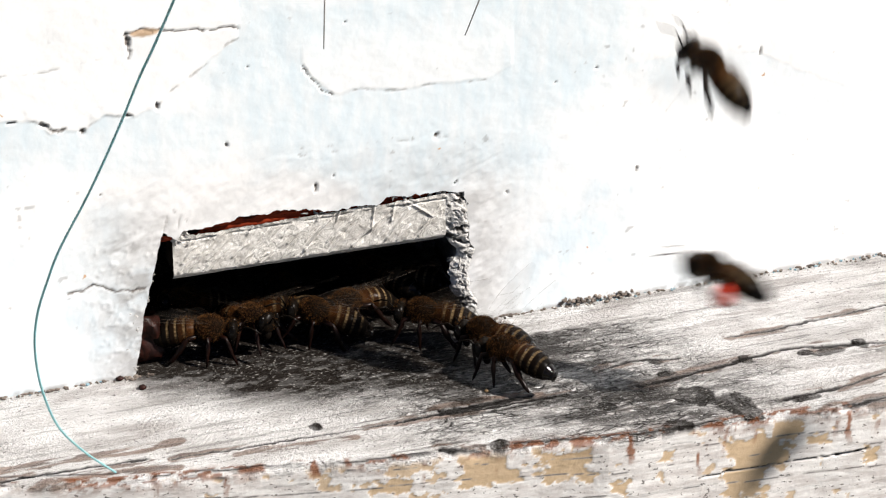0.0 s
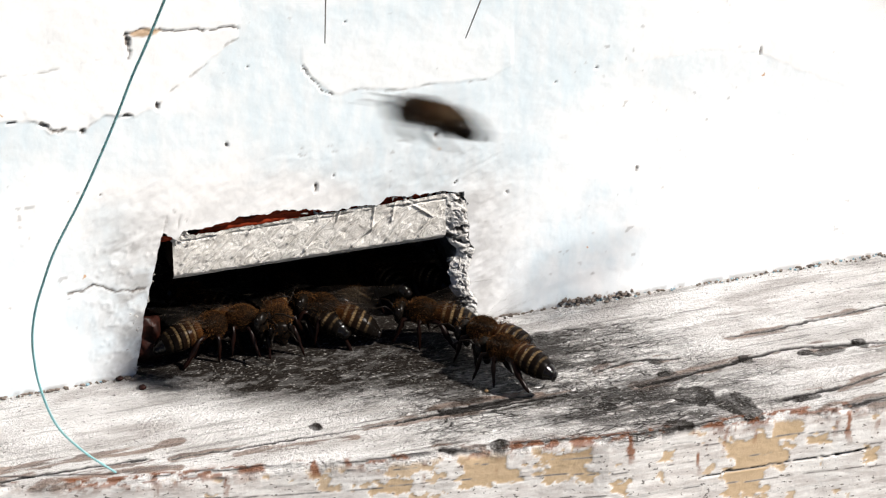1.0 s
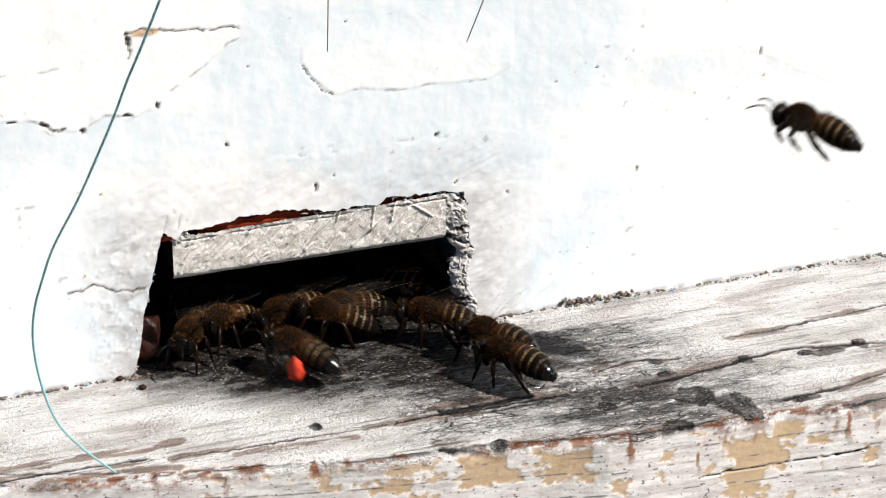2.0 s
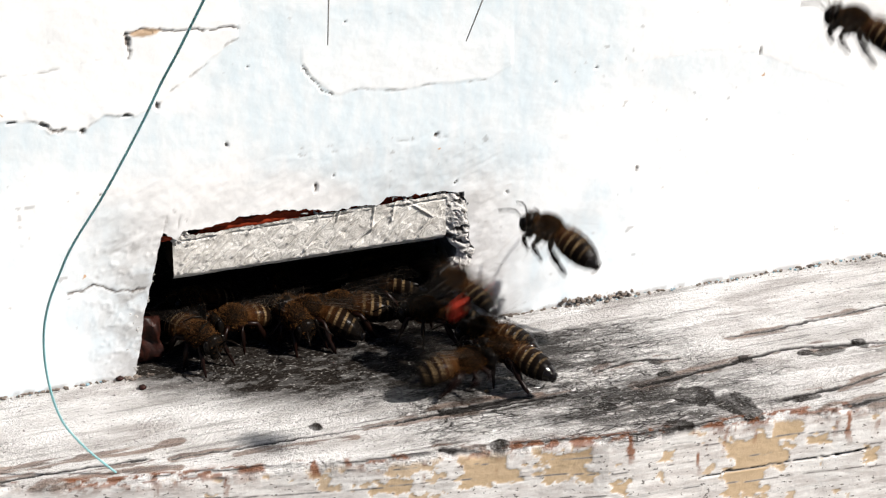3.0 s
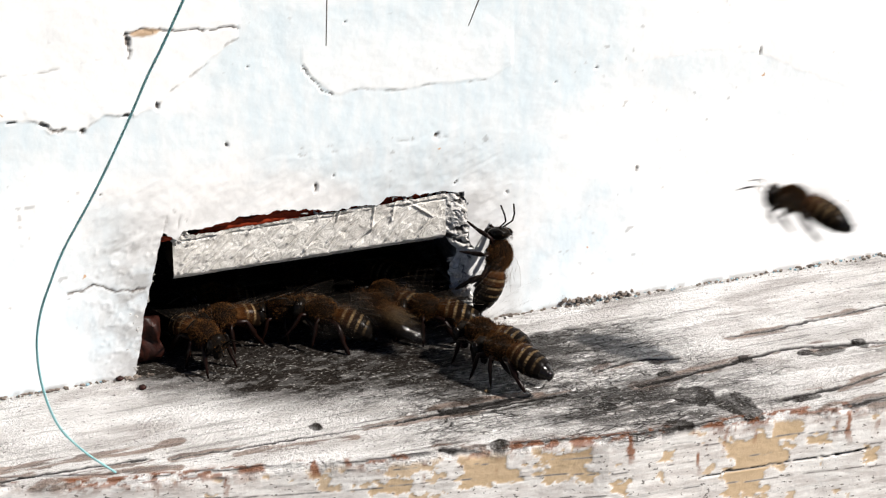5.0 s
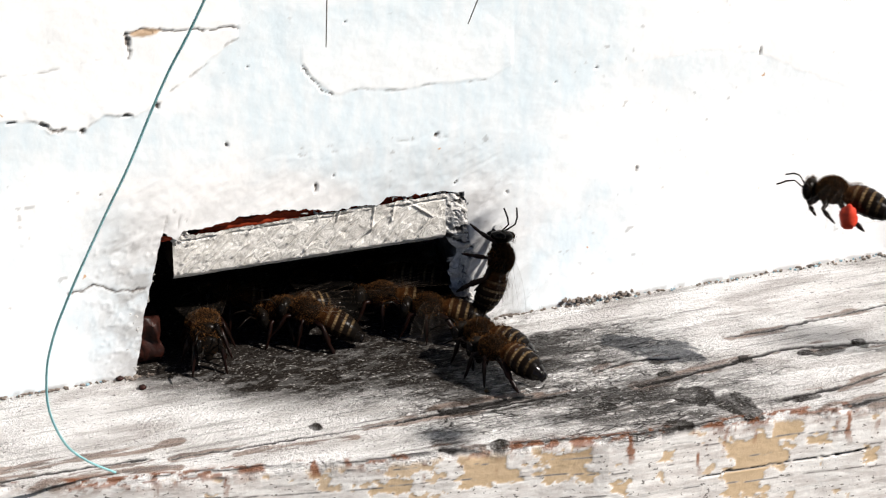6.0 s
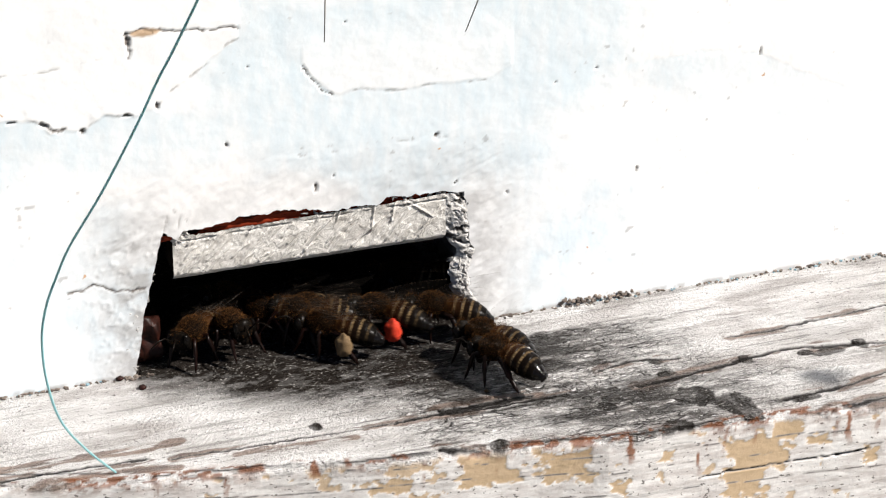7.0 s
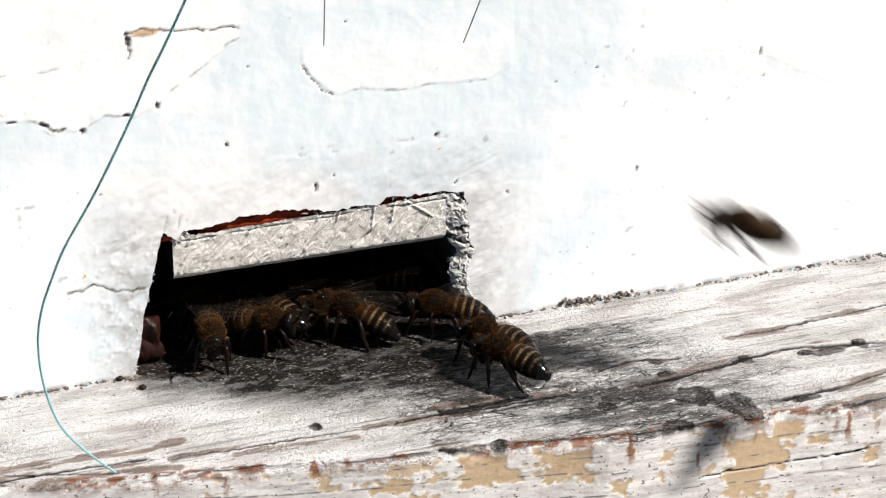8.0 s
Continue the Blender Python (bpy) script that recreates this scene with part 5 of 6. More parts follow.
    walk(bee, row_poses([(0, -23, 78, 0.1, 100, 0, 0), (0.3, -23, 78, 0.1, 100, 0, 0), (0.53, -14, 6, 0.2, -80, 0, 0), (0.57, -2.5, -10.3, 22.6, 60, 40, 0), (0.6, -7.5, -22.8, 34.6, 118, 3.2, 0), (0.7, -22.7, -30.2, 60.2, 118, 0, 0), (0.8, -25.4, -15.0, 42.0, 122, 3.2, 0), (0.9, -22.4, -22.0, 42.4, 124, 3.2, 0), (1, -11.8, -24.0, 39.4, 133, 0, 0), (1.1, 14.4, -15.0, 32.7, 128, 0.8, 0), (1.2, 5.9, -30.1, 55, 118, 4, 0), (1.3, 7.5, -30.2, 58.1, 118, 0, 0), (1.4, 7, -30.2, 44.4, 124, 1.6, 0), (1.5, 51.6, -64.9, 132, 150, 4.8, 0), (1.6, 45.2, -64.9, 125.5, 150, 4.8, 0), (1.75, 60, -60, 130, 118, 5, 0), (2, 320, -270, 160, 118, 10, 0), (8, 320, -270, 160, 118, 10, 0)]))
    beat(bee, [(0.5, 2.0)])
    bee = honeybee("honeybee in flight with red pollen loads on its hind legs", flying=True, pollen=RED_POLLEN)
    walk(bee, row_poses([(0, 345, -300, 110, 118, 10, 0), (0.1, 345, -300, 110, 118, 10, 0), (0.3, 56.8, -30.2, 15.2, 128, 3.2, 0), (0.4, 48.3, -30.2, 8.3, 118, 2, 0), (0.5, 35.7, -35, 3.8, 124, 10, 0), (0.6, 25.7, -23.2, 7.8, 132, 2, 0), (0.7, 1.9, -10.2, 8.6, 135, 3.2, 0), (0.82, -6, 0, 0.2, 120, 0, 0), (1.2, -16.5, 78, 0.1, 100, 0, 0), (8, -16.5, 78, 0.1, 100, 0, 0)]))
    beat(bee, [(0.1, 0.74)])
    bee = honeybee("brown honeybee in flight before the hive front", flying=True)
    walk(bee, row_poses([(0, -10, 78, 0.1, 100, 0, 0), (0.45, -10, 78, 0.1, 100, 0, 0), (0.62, -6, 2, 0.2, 40, 0, 0), (0.7, 13.2, -14.7, 11.7, -10, 25, 0), (0.8, 26.3, -25.2, 24.7, -12, 28, 0), (0.9, 58.8, -30.7, 41.2, -10, 30, 0), (1.2, 370, -330, 135, 0, 10, 0), (8, 370, -330, 135, 0, 10, 0)]))
    beat(bee, [(0.6, 1.2)])
    bee = honeybee("honeybee in flight with red pollen loads on its hind legs", flying=True, pollen=RED_POLLEN)
    walk(bee, row_poses([(0, 395, -240, 160, 118, 10, 0), (0.8, 395, -240, 160, 118, 10, 0), (1, 60.4, -30.1, 51.5, 118, 4.8, 0), (1.1, 20.1, -27.5, 30.8, 140, 2, 0), (1.2, 2.6, -24.5, 5, 115, 8, 0), (1.3, 1, -39, 4.3, 118, 3.2, 0), (1.4, 7.5, -36.9, 2.2, 150, 3, 0), (1.5, -10.8, -26.5, 0.1, 148, 0, 0), (1.6, -14.5, -22.5, 0.1, 146, 0, 0), (1.7, -18.6, -18.5, 0.1, 146, 0, 0), (1.95, -24, -9.8, 0.1, 130, 0, 0), (2.2, -26, 16, 0.2, 110, 0, 0), (2.6, -3.5, 78, 0.1, 100, 0, 0), (8, -3.5, 78, 0.1, 100, 0, 0)]))
    beat(bee, [(0.8, 1.45)])
    bee = honeybee("brown honeybee in flight before the hive front", flying=True)
    walk(bee, row_poses([(0, -36, 94, 0.1, 100, 0, 0), (0.8, -36, 94, 0.1, 100, 0, 0), (1.02, -8, 0, 0.2, 80, 0, 0), (1.1, -3.6, -8.4, 22.3, 60, 35, 0), (1.2, -11.9, -26.1, 68.1, 60, 50, 0), (1.6, 420, -270, 110, 60, 10, 0), (8, 420, -270, 110, 60, 10, 0)]))
    beat(bee, [(1.0, 1.6)])
    bee = honeybee("brown honeybee in flight before the hive front", flying=True)
    walk(bee, row_poses([(0, 320, -300, 135, 118, 10, 0), (1.1, 320, -300, 135, 118, 10, 0), (1.3, 40, -30.1, 56.9, 118, 4.8, 0), (1.4, 33.3, -28.9, 31.8, 136, 1.2, 0), (1.5, 37.6, -30, 12.5, 132, 32, 0), (1.6, 41.6, -36.3, 4.1, 140, 3.2, 0), (1.7, 47.2, -30.1, 6, 120, 8, 0), (1.9, 66, -30.2, 7.1, 60, 0, 0), (2.3, 345, -330, 160, 30, 10, 0), (8, 345, -330, 160, 30, 10, 0)]))
    beat(bee, [(1.1, 2.3)])
    bee = honeybee("honeybee in flight with red pollen loads on its hind legs", flying=True, pollen=RED_POLLEN)
    walk(bee, row_poses([(0, 370, -240, 110, 118, 10, 0), (2.5, 370, -240, 110, 118, 10, 0), (2.7, 51, -30.2, 45.2, 128, 0, 0), (2.8, 36.1, -30.2, 36, 130, 1.6, 0), (2.9, 12.2, -22.8, 22.9, 122, 3.2, 0), (3, -0.7, -7.6, 6.4, 110, 4, 0), (3.12, -9, 0, 0.2, 110, 0, 0), (3.5, -29.5, 94, 0.1, 100, 0, 0), (8, -29.5, 94, 0.1, 100, 0, 0)]))
    beat(bee, [(2.5, 3.04)])
    bee = honeybee("brown honeybee in flight before the hive front", flying=True)
    walk(bee, row_poses([(0, -23, 94, 0.1, 100, 0, 0), (2.4, -23, 94, 0.1, 100, 0, 0), (2.65, -14, 0, 0.2, 70, 0, 0), (2.8, -4.3, -10.2, 20.5, 130, 1.6, 0), (2.9, -4.2, -30, 63, 100, 8, 0), (3.2, 395, -270, 135, 118, 10, 0), (8, 395, -270, 135, 118, 10, 0)]))
    beat(bee, [(2.6, 3.2)])
    bee = honeybee("brown honeybee in flight before the hive front", flying=True)
    walk(bee, row_poses([(0, 420, -300, 160, 118, 10, 0), (2.7, 420, -300, 160, 118, 10, 0), (2.88, 42.7, -62.7, 67.4, 118, 4.8, 0), (3, 45.8, -30.1, 46.7, 120, 8, 0), (3.1, 24.2, -27.1, 34.1, 116, 28, 0), (3.2, 15.9, -22.6, 19.6, 125, 28, 0), (3.3, 1.8, -8.4, 11.2, 140, 2, 0), (3.4, -11.2, -1.7, 6.9, 150, 4, 0), (3.5, -9, -0.6, 4.2, 148, 4, 0), (3.6, -11, 5.6, 0.1, 140, 0, 0), (4, -16.5, 94, 0.1, 100, 0, 0), (8, -16.5, 94, 0.1, 100, 0, 0)]))
    beat(bee, [(2.7, 3.62)])
    bee = honeybee("honeybee hovering in the hive entrance", flying=True)
    walk(bee, row_poses([(0, -10, 94, 0.1, 100, 0, 0), (2.5, -10, 94, 0.1, 100, 0, 0), (2.85, -4.8, -12.9, 0.1, 20, 0, 0), (2.9, -3.1, -16.8, 1.1, 60, 0, 0), (3, 6.7, -21.5, 19.3, 118, 8, 0), (3.1, 0.9, -15.7, 20.5, 125, 8, 0), (3.2, -7.4, -2.2, 6.4, 130, 0, 0), (3.3, -11.3, -2.3, 10.7, 140, 4, 0), (3.4, -27.6, -3.4, 17.5, 142, 4.8, 0), (3.5, -18.2, -3.3, 11.5, 140, 20, 0), (3.6, -19.6, -3.4, 14.5, 142, 5.6, 0), (3.7, -15.5, -0.8, 7.9, 130, 8, 0), (3.8, -21.1, -1.8, 12.6, 120, 4, 0), (3.9, -13.1, 2, 7.2, 120, 0, 0), (4, -13.6, 1.5, 0.1, 120, 0, 0), (4.4, -3.5, 94, 0.1, 100, 0, 0), (8, -3.5, 94, 0.1, 100, 0, 0)]))
    beat(bee, [(2.85, 3.92)])
    bee = honeybee("brown honeybee in flight before the hive front", flying=True)
    walk(bee, row_poses([(0, -36, 110, 0.1, 100, 0, 0), (2.7, -36, 110, 0.1, 100, 0, 0), (2.88, -4.9, -14.3, 0.1, 20, 0, 0), (3, -3.6, -19.5, 0.1, 5, 0, 0), (3.1, 15.7, -23.5, 4.7, 10, 12, 0), (3.2, 56.2, -30.7, 31.9, -10, 28, 0), (3.5, 320, -330, 110, 0, 10, 0), (8, 320, -330, 110, 0, 10, 0)]))
    beat(bee, [(3.03, 3.5)])
    bee = honeybee("brown honeybee in flight before the hive front", flying=True)
    walk(bee, row_poses([(0, -29.5, 110, 0.1, 100, 0, 0), (2.9, -29.5, 110, 0.1, 100, 0, 0), (3.1, -5, 0, 0.2, 30, 0, 0), (3.2, 12.8, -18.3, 6.9, -5, 15, 0), (3.3, 31.2, -25.1, 6.9, -12, 18, 0), (3.4, 64, -30.7, 9, -12, 12, 0), (3.8, 345, -240, 135, 0, 10, 0), (8, 345, -240, 135, 0, 10, 0)]))
    beat(bee, [(3.1, 3.8)])
    bee = honeybee("brown honeybee in flight before the hive front", flying=True)
    walk(bee, row_poses([(0, -23, 110, 0.1, 100, 0, 0), (3.2, -23, 110, 0.1, 100, 0, 0), (3.5, -6, 4, 0.2, 30, 0, 0), (3.6, 19.1, -23.3, 14.3, -8, 18, 0), (3.7, 61.4, -30.8, 29.8, -12, 25, 0), (4, 370, -270, 160, 0, 10, 0), (8, 370, -270, 160, 0, 10, 0)]))
    beat(bee, [(3.4, 4.0)])
    bee = honeybee("brown honeybee in flight before the hive front", flying=True)
    walk(bee, row_poses([(0, 395, -300, 110, 118, 10, 0), (3.5, 395, -300, 110, 118, 10, 0), (3.8, 56.8, -30.2, 14.4, 128, 4.8, 0), (3.9, 28.4, -26.1, 14.6, 138, 0, 0), (4, 7.7, -21.5, 18.2, 118, 8.8, 0), (4.1, 18.7, -23.3, 25.4, 142, 1.6, 0), (4.2, 19.2, -22.5, 8.8, 140, 5.6, 0), (4.3, 10.7, -22.5, 22.2, 140, 0.8, 0), (4.4, 14.4, -22.7, 12.4, 125, 32, 0), (4.5, 0.1, -11.4, 11.2, 95, 4, 0), (4.65, -6, 0, 0.2, 110, 0, 0), (5, -16.5, 110, 0.1, 100, 0, 0), (8, -16.5, 110, 0.1, 100, 0, 0)]))
    beat(bee, [(3.5, 4.54)])
    bee = honeybee("brown honeybee in flight before the hive front", flying=True)
    walk(bee, row_poses([(0, -10, 110, 0.1, 100, 0, 0), (3.4, -10, 110, 0.1, 100, 0, 0), (3.68, -8, 0, 0.2, 60, 0, 0), (3.8, 4.1, -10.7, 15.2, 20, 25, 0), (3.9, 1.2, -17.2, 22.2, 90, 8, 0), (4, 1.3, -23.8, 28.4, 125, 5.6, 0), (4.1, 5.2, -27.2, 61.8, 100, 8, 0), (4.5, 420, -330, 135, 60, 10, 0), (8, 420, -330, 135, 60, 10, 0)]))
    beat(bee, [(3.6, 4.5)])
    bee = honeybee("brown honeybee in flight before the hive front", flying=True)
    walk(bee, row_poses([(0, -3.5, 110, 0.1, 100, 0, 0), (3.8, -3.5, 110, 0.1, 100, 0, 0), (4.05, -5, 0, 0.2, 30, 0, 0), (4.2, 22.9, -23.7, 20, -10, 28, 0), (4.3, 42.1, -30.2, 21.9, 130, 1.6, 0), (4.4, 62.5, -30.2, 24.7, 60, 0, 0), (4.8, 320, -240, 160, 0, 10, 0), (8, 320, -240, 160, 0, 10, 0)]))
    beat(bee, [(4.0, 4.8)])
    bee = honeybee("brown honeybee in flight before the hive front", flying=True)
    walk(bee, row_poses([(0, 345, -270, 110, 118, 10, 0), (4.1, 345, -270, 110, 118, 10, 0), (4.3, 55.8, -30.2, 33.6, 128, 4.8, 0), (4.4, 14.8, -22.5, 24, 132, 0.8, 0), (4.5, -8.9, 3.4, 3.5, 150, 7.2, 0), (4.62, -20, 14, 0.2, 140, 0, 0), (5, -36, 126, 0.1, 100, 0, 0), (8, -36, 126, 0.1, 100, 0, 0)]))
    beat(bee, [(4.1, 4.54)])
    bee = honeybee("brown honeybee in flight before the hive front", flying=True)
    walk(bee, row_poses([(0, 370, -300, 135, 118, 10, 0), (4.3, 370, -300, 135, 118, 10, 0), (4.5, 120, -30.2, 60, 128, 4.8, 0), (4.6, 43.7, -30.2, 29.3, 125, 5.6, 0), (4.7, 15.1, -22.8, 30.4, 122, 4.8, 0), (4.85, 0.8, -10, 9.9, 118, 0, 0), (5, -10, 0, 0.2, 110, 0, 0), (5.4, -29.5, 126, 0.1, 100, 0, 0), (8, -29.5, 126, 0.1, 100, 0, 0)]))
    beat(bee, [(4.3, 5.1)])
    bee = honeybee("brown honeybee in flight before the hive front", flying=True)
    walk(bee, row_poses([(0, -23, 126, 0.1, 100, 0, 0), (4.1, -23, 126, 0.1, 100, 0, 0), (4.42, -12, 8, 0.2, 0, 0, 0), (4.5, -7, 4, 0.2, 0, 0, 0), (4.6, 17.7, -37.6, 4.2, -25, 0, 0), (4.7, 12.5, -53.1, 4.6, 118, 6.4, 0), (4.8, 15.6, -63.6, -7.7, 60, -10, 0), (5.2, 395, -330, 160, 0, 10, 0), (8, 395, -330, 160, 0, 10, 0)]))
    beat(bee, [(4.45, 5.2)])
    bee = honeybee("honeybee in flight with red pollen loads on its hind legs", flying=True, pollen=RED_POLLEN)
    walk(bee, row_poses([(0, 420, -240, 110, 118, 10, 0), (5.3, 420, -240, 110, 118, 10, 0), (5.65, 55.2, -30.2, 31.3, 128, 4.8, 0), (5.8, 42.6, -30.2, 28.2, 124, 5.6, 0), (5.9, 46, -30.2, 24.3, 122, 4, 0), (6, 44.6, -30.3, 22.5, 134, 1.6, 0), (6.1, 40.7, -30.2, 25.8, 124, 4.8, 0), (6.2, 24.8, -26, 33.6, 130, 1.6, 0), (6.3, 7, -14.1, 8.5, 125, 0, 0), (6.4, 2.5, -6.2, 1.3, 130, 0, 0), (6.5, 1.2, -7.5, 3.2, 140, -6, 0), (6.75, -8, 10, 0.2, 120, 0, 0), (7.2, -16.5, 126, 0.1, 100, 0, 0), (8, -16.5, 126, 0.1, 100, 0, 0)]))
    beat(bee, [(5.3, 6.36)])
    bee = honeybee("honeybee in flight with red pollen loads on its hind legs", flying=True, pollen=RED_POLLEN)
    walk(bee, row_poses([(0, 320, -270, 135, 118, 10, 0), (5.8, 320, -270, 135, 118, 10, 0), (6, 61.3, -30.2, 13.6, 128, 4.8, 0), (6.1, 26.1, -24.6, 14.2, 132, 1.6, 0), (6.2, 6.3, -18.4, 7.3, 136, 0, 0), (6.3, 0.3, -8.6, 0.1, 130, 0, 0), (6.45, -12, 10, 0.2, 120, 0, 0), (6.9, -10, 126, 0.1, 100, 0, 0), (8, -10, 126, 0.1, 100, 0, 0)]))
    beat(bee, [(5.8, 6.3)])
    bee = honeybee("brown honeybee in flight before the hive front", flying=True)
    walk(bee, row_poses([(0, 345, -300, 160, 118, 10, 0), (5.7, 345, -300, 160, 118, 10, 0), (6, 43.2, -30.1, 57.3, 120, 4.8, 0), (6.1, 32.6, -30.2, 46.8, 124, 4.8, 0), (6.2, 18.1, -25.9, 49.1, 118, 4.8, 0), (6.3, 8.8, -22.8, 34.5, 126, 3.2, 0), (6.4, 2.6, -9.9, 9.6, 115, 0, 0), (6.5, -12, 4, 0.2, 110, 0, 0), (6.9, -3.5, 126, 0.1, 100, 0, 0), (8, -3.5, 126, 0.1, 100, 0, 0)]))
    beat(bee, [(5.7, 6.42)])
    bee = honeybee("brown honeybee in flight before the hive front", flying=True)
    walk(bee, row_poses([(0, -36, 142, 0.1, 100, 0, 0), (5.4, -36, 142, 0.1, 100, 0, 0), (5.68, -4, 0, 0.2, 20, 0, 0), (5.8, 18.9, -23, 11.1, -14, 14, 0), (5.9, 63.6, -30.7, 20.9, -10, 20, 0), (6.2, 370, -330, 110, 0, 10, 0), (8, 370, -330, 110, 0, 10, 0)]))
    beat(bee, [(5.6, 6.2)])
    bee = honeybee("brown honeybee in flight before the hive front", flying=True)
    walk(bee, row_poses([(0, -29.5, 142, 0.1, 100, 0, 0), (5.8, -29.5, 142, 0.1, 100, 0, 0), (6.08, -4, 0, 0.2, 20, 0, 0), (6.2, 12.8, -22.9, 16.6, -14, 22, 0), (6.3, 50.1, -30.7, 45.6, -10, 30, 0), (6.35, 43.5, -65, 68, 0, 30, 0), (6.7, 395, -240, 135, 0, 10, 0), (8, 395, -240, 135, 0, 10, 0)]))
    beat(bee, [(6.0, 6.7)])
    bee = honeybee("brown honeybee in flight before the hive front", flying=True)
    walk(bee, row_poses([(0, -23, 142, 0.1, 100, 0, 0), (6.2, -23, 142, 0.1, 100, 0, 0), (6.54, -5, 7, 0.2, 40, 0, 0), (6.6, 19.7, -25.2, 37.6, -14, 30, 0), (6.7, 41, -30.7, 61.8, -10, 35, 0), (7, 420, -270, 160, 0, 10, 0), (8, 420, -270, 160, 0, 10, 0)]))
    beat(bee, [(6.4, 7.0)])
    bee = honeybee("brown honeybee in flight before the hive front", flying=True)
    walk(bee, row_poses([(0, 320, -300, 110, 118, 10, 0), (7, 320, -300, 110, 118, 10, 0), (7.2, 55.8, -30.2, 24.6, 128, 4.8, 0), (7.3, 46.7, -30.2, 23.5, 126, 4, 0), (7.4, 31.3, -26, 17.4, 124, 4.8, 0), (7.5, -1.4, -11.0, 7.9, 122, 8, 0), (7.6, 1.2, -6.2, 0.1, 130, 0, 0), (7.75, -8, 8, 0.2, 130, 0, 0)]))
    beat(bee, [(7.0, 7.58)])
    bee = honeybee("brown honeybee in flight before the hive front", flying=True)
    walk(bee, row_poses([(0, -10, 142, 0.1, 100, 0, 0), (7, -10, 142, 0.1, 100, 0, 0), (7.27, -4, 0, 0.2, 40, 0, 0), (7.4, 13.6, -22.8, 22.6, 120, 2, 0), (7.5, 24.6, -30, 165, 60, 20, 0), (7.8, 345, -330, 135, 40, 10, 0), (8, 345, -330, 135, 40, 10, 0)]))
    beat(bee, [(7.2, 7.8)])
    bee = honeybee("brown honeybee in flight before the hive front", flying=True)
    walk(bee, row_poses([(0, 370, -240, 160, 118, 10, 0), (7.2, 370, -240, 160, 118, 10, 0), (7.5, 59.5, -30.2, 4.4, 128, 4.8, 0), (7.6, 44.5, -30.1, 11.8, 116, 9.6, 0), (7.7, 41.1, -29.9, 27.8, 125, 38, 0), (7.8, 49.6, -30.1, 10.7, 118, 4, 0), (7.9, 48, -30.1, 5.8, 120, 5.6, 0), (8, 31.2, -27.4, 19.2, 132, 1.6, 0)]))
    beat(bee, [(7.2, 8.0)])
    bee = honeybee("brown honeybee in flight before the hive front", flying=True)
    walk(bee, row_poses([(0, -3.5, 142, 0.1, 100, 0, 0), (7.4, -3.5, 142, 0.1, 100, 0, 0), (7.68, -4, 0, 0.2, 40, 0, 0), (7.8, 18.8, -25.1, 29.5, -12, 22, 0), (7.9, 55.7, -30.7, 58.1, -8, 30, 0), (8, 200, -60, 220, -8, 30, 0)]))
    beat(bee, [(7.6, 8.0)])
    bee = honeybee("honeybee walking out over the landing board")
    walk(bee, row_poses([(0, -36, 158, 0.1, 100, 0, 0), (7, -36, 158, 0.1, 100, 0, 0), (7.3, -18, 8, 0.2, 0, 0, 0), (7.48, -12, 5, 0.2, 0, 0, 0), (7.6, -1, -24.3, 0.1, -20, 0, 0), (7.7, 4, -30.2, 0.1, -28, 0, 0), (7.8, 10.2, -32.8, 0.1, -28, 0, 0), (7.9, 12.7, -36.5, 1.1, -28, 0, 0), (8, 19.1, -66.1, -6.2, -30, 0, 0)]))
    beat(bee, [(7.85, 8.0)])
    bee = honeybee("brown honeybee in flight before the hive front", flying=True)
    walk(bee, row_poses([(0, 420, -300, 135, 118, 10, 0), (1.6, 420, -300, 135, 118, 10, 0), (1.9, 52.9, -30.2, 40.4, 126, 3.2, 0), (2.02, 37.5, -28.8, 32.4, 128, 4, 0), (2.14, 20.9, -23.2, 25.1, 126, 4.8, 0), (2.26, 8.7, -19.9, 18.2, 126, 4, 0), (2.38, 3.4, -7.2, 4.6, 128, 0, 0), (2.5, -9, 4, 0.2, 115, 0, 0), (2.9, -29.5, 158, 0.1, 100, 0, 0), (8, -29.5, 158, 0.1, 100, 0, 0)]))
    beat(bee, [(1.6, 2.4)])
    bee = honeybee("brown honeybee in flight before the hive front", flying=True)
    walk(bee, row_poses([(0, -23, 158, 0.1, 100, 0, 0), (1.8, -23, 158, 0.1, 100, 0, 0), (2.1, -5, 0, 0.2, 40, 0, 0), (2.24, 12.4, -16.3, 12.8, -5, 25, 0), (2.36, 30.7, -27.9, 26.7, -10, 26, 0), (2.5, 62.4, -30.7, 39.1, -10, 28, 0), (2.9, 320, -330, 160, 0, 10, 0), (8, 320, -330, 160, 0, 10, 0)]))
    beat(bee, [(2.05, 2.9)])
    bee = honeybee("brown honeybee in flight before the hive front", flying=True)
    walk(bee, row_poses([(0, 345, -240, 110, 118, 10, 0), (4.7, 345, -240, 110, 118, 10, 0), (4.95, 56.2, -30.2, 22.8, 126, 2.4, 0), (5.08, 36.5, -27.4, 20.5, 128, 4, 0), (5.2, 19.8, -22.8, 16, 126, 4, 0), (5.32, 5.6, -12.1, 4.8, 126, 1.6, 0), (5.45, -9, 4, 0.2, 120, 0, 0), (5.8, -16.5, 158, 0.1, 100, 0, 0), (8, -16.5, 158, 0.1, 100, 0, 0)]))
    beat(bee, [(4.7, 5.36)])
    bee = honeybee("brown honeybee in flight before the hive front", flying=True)
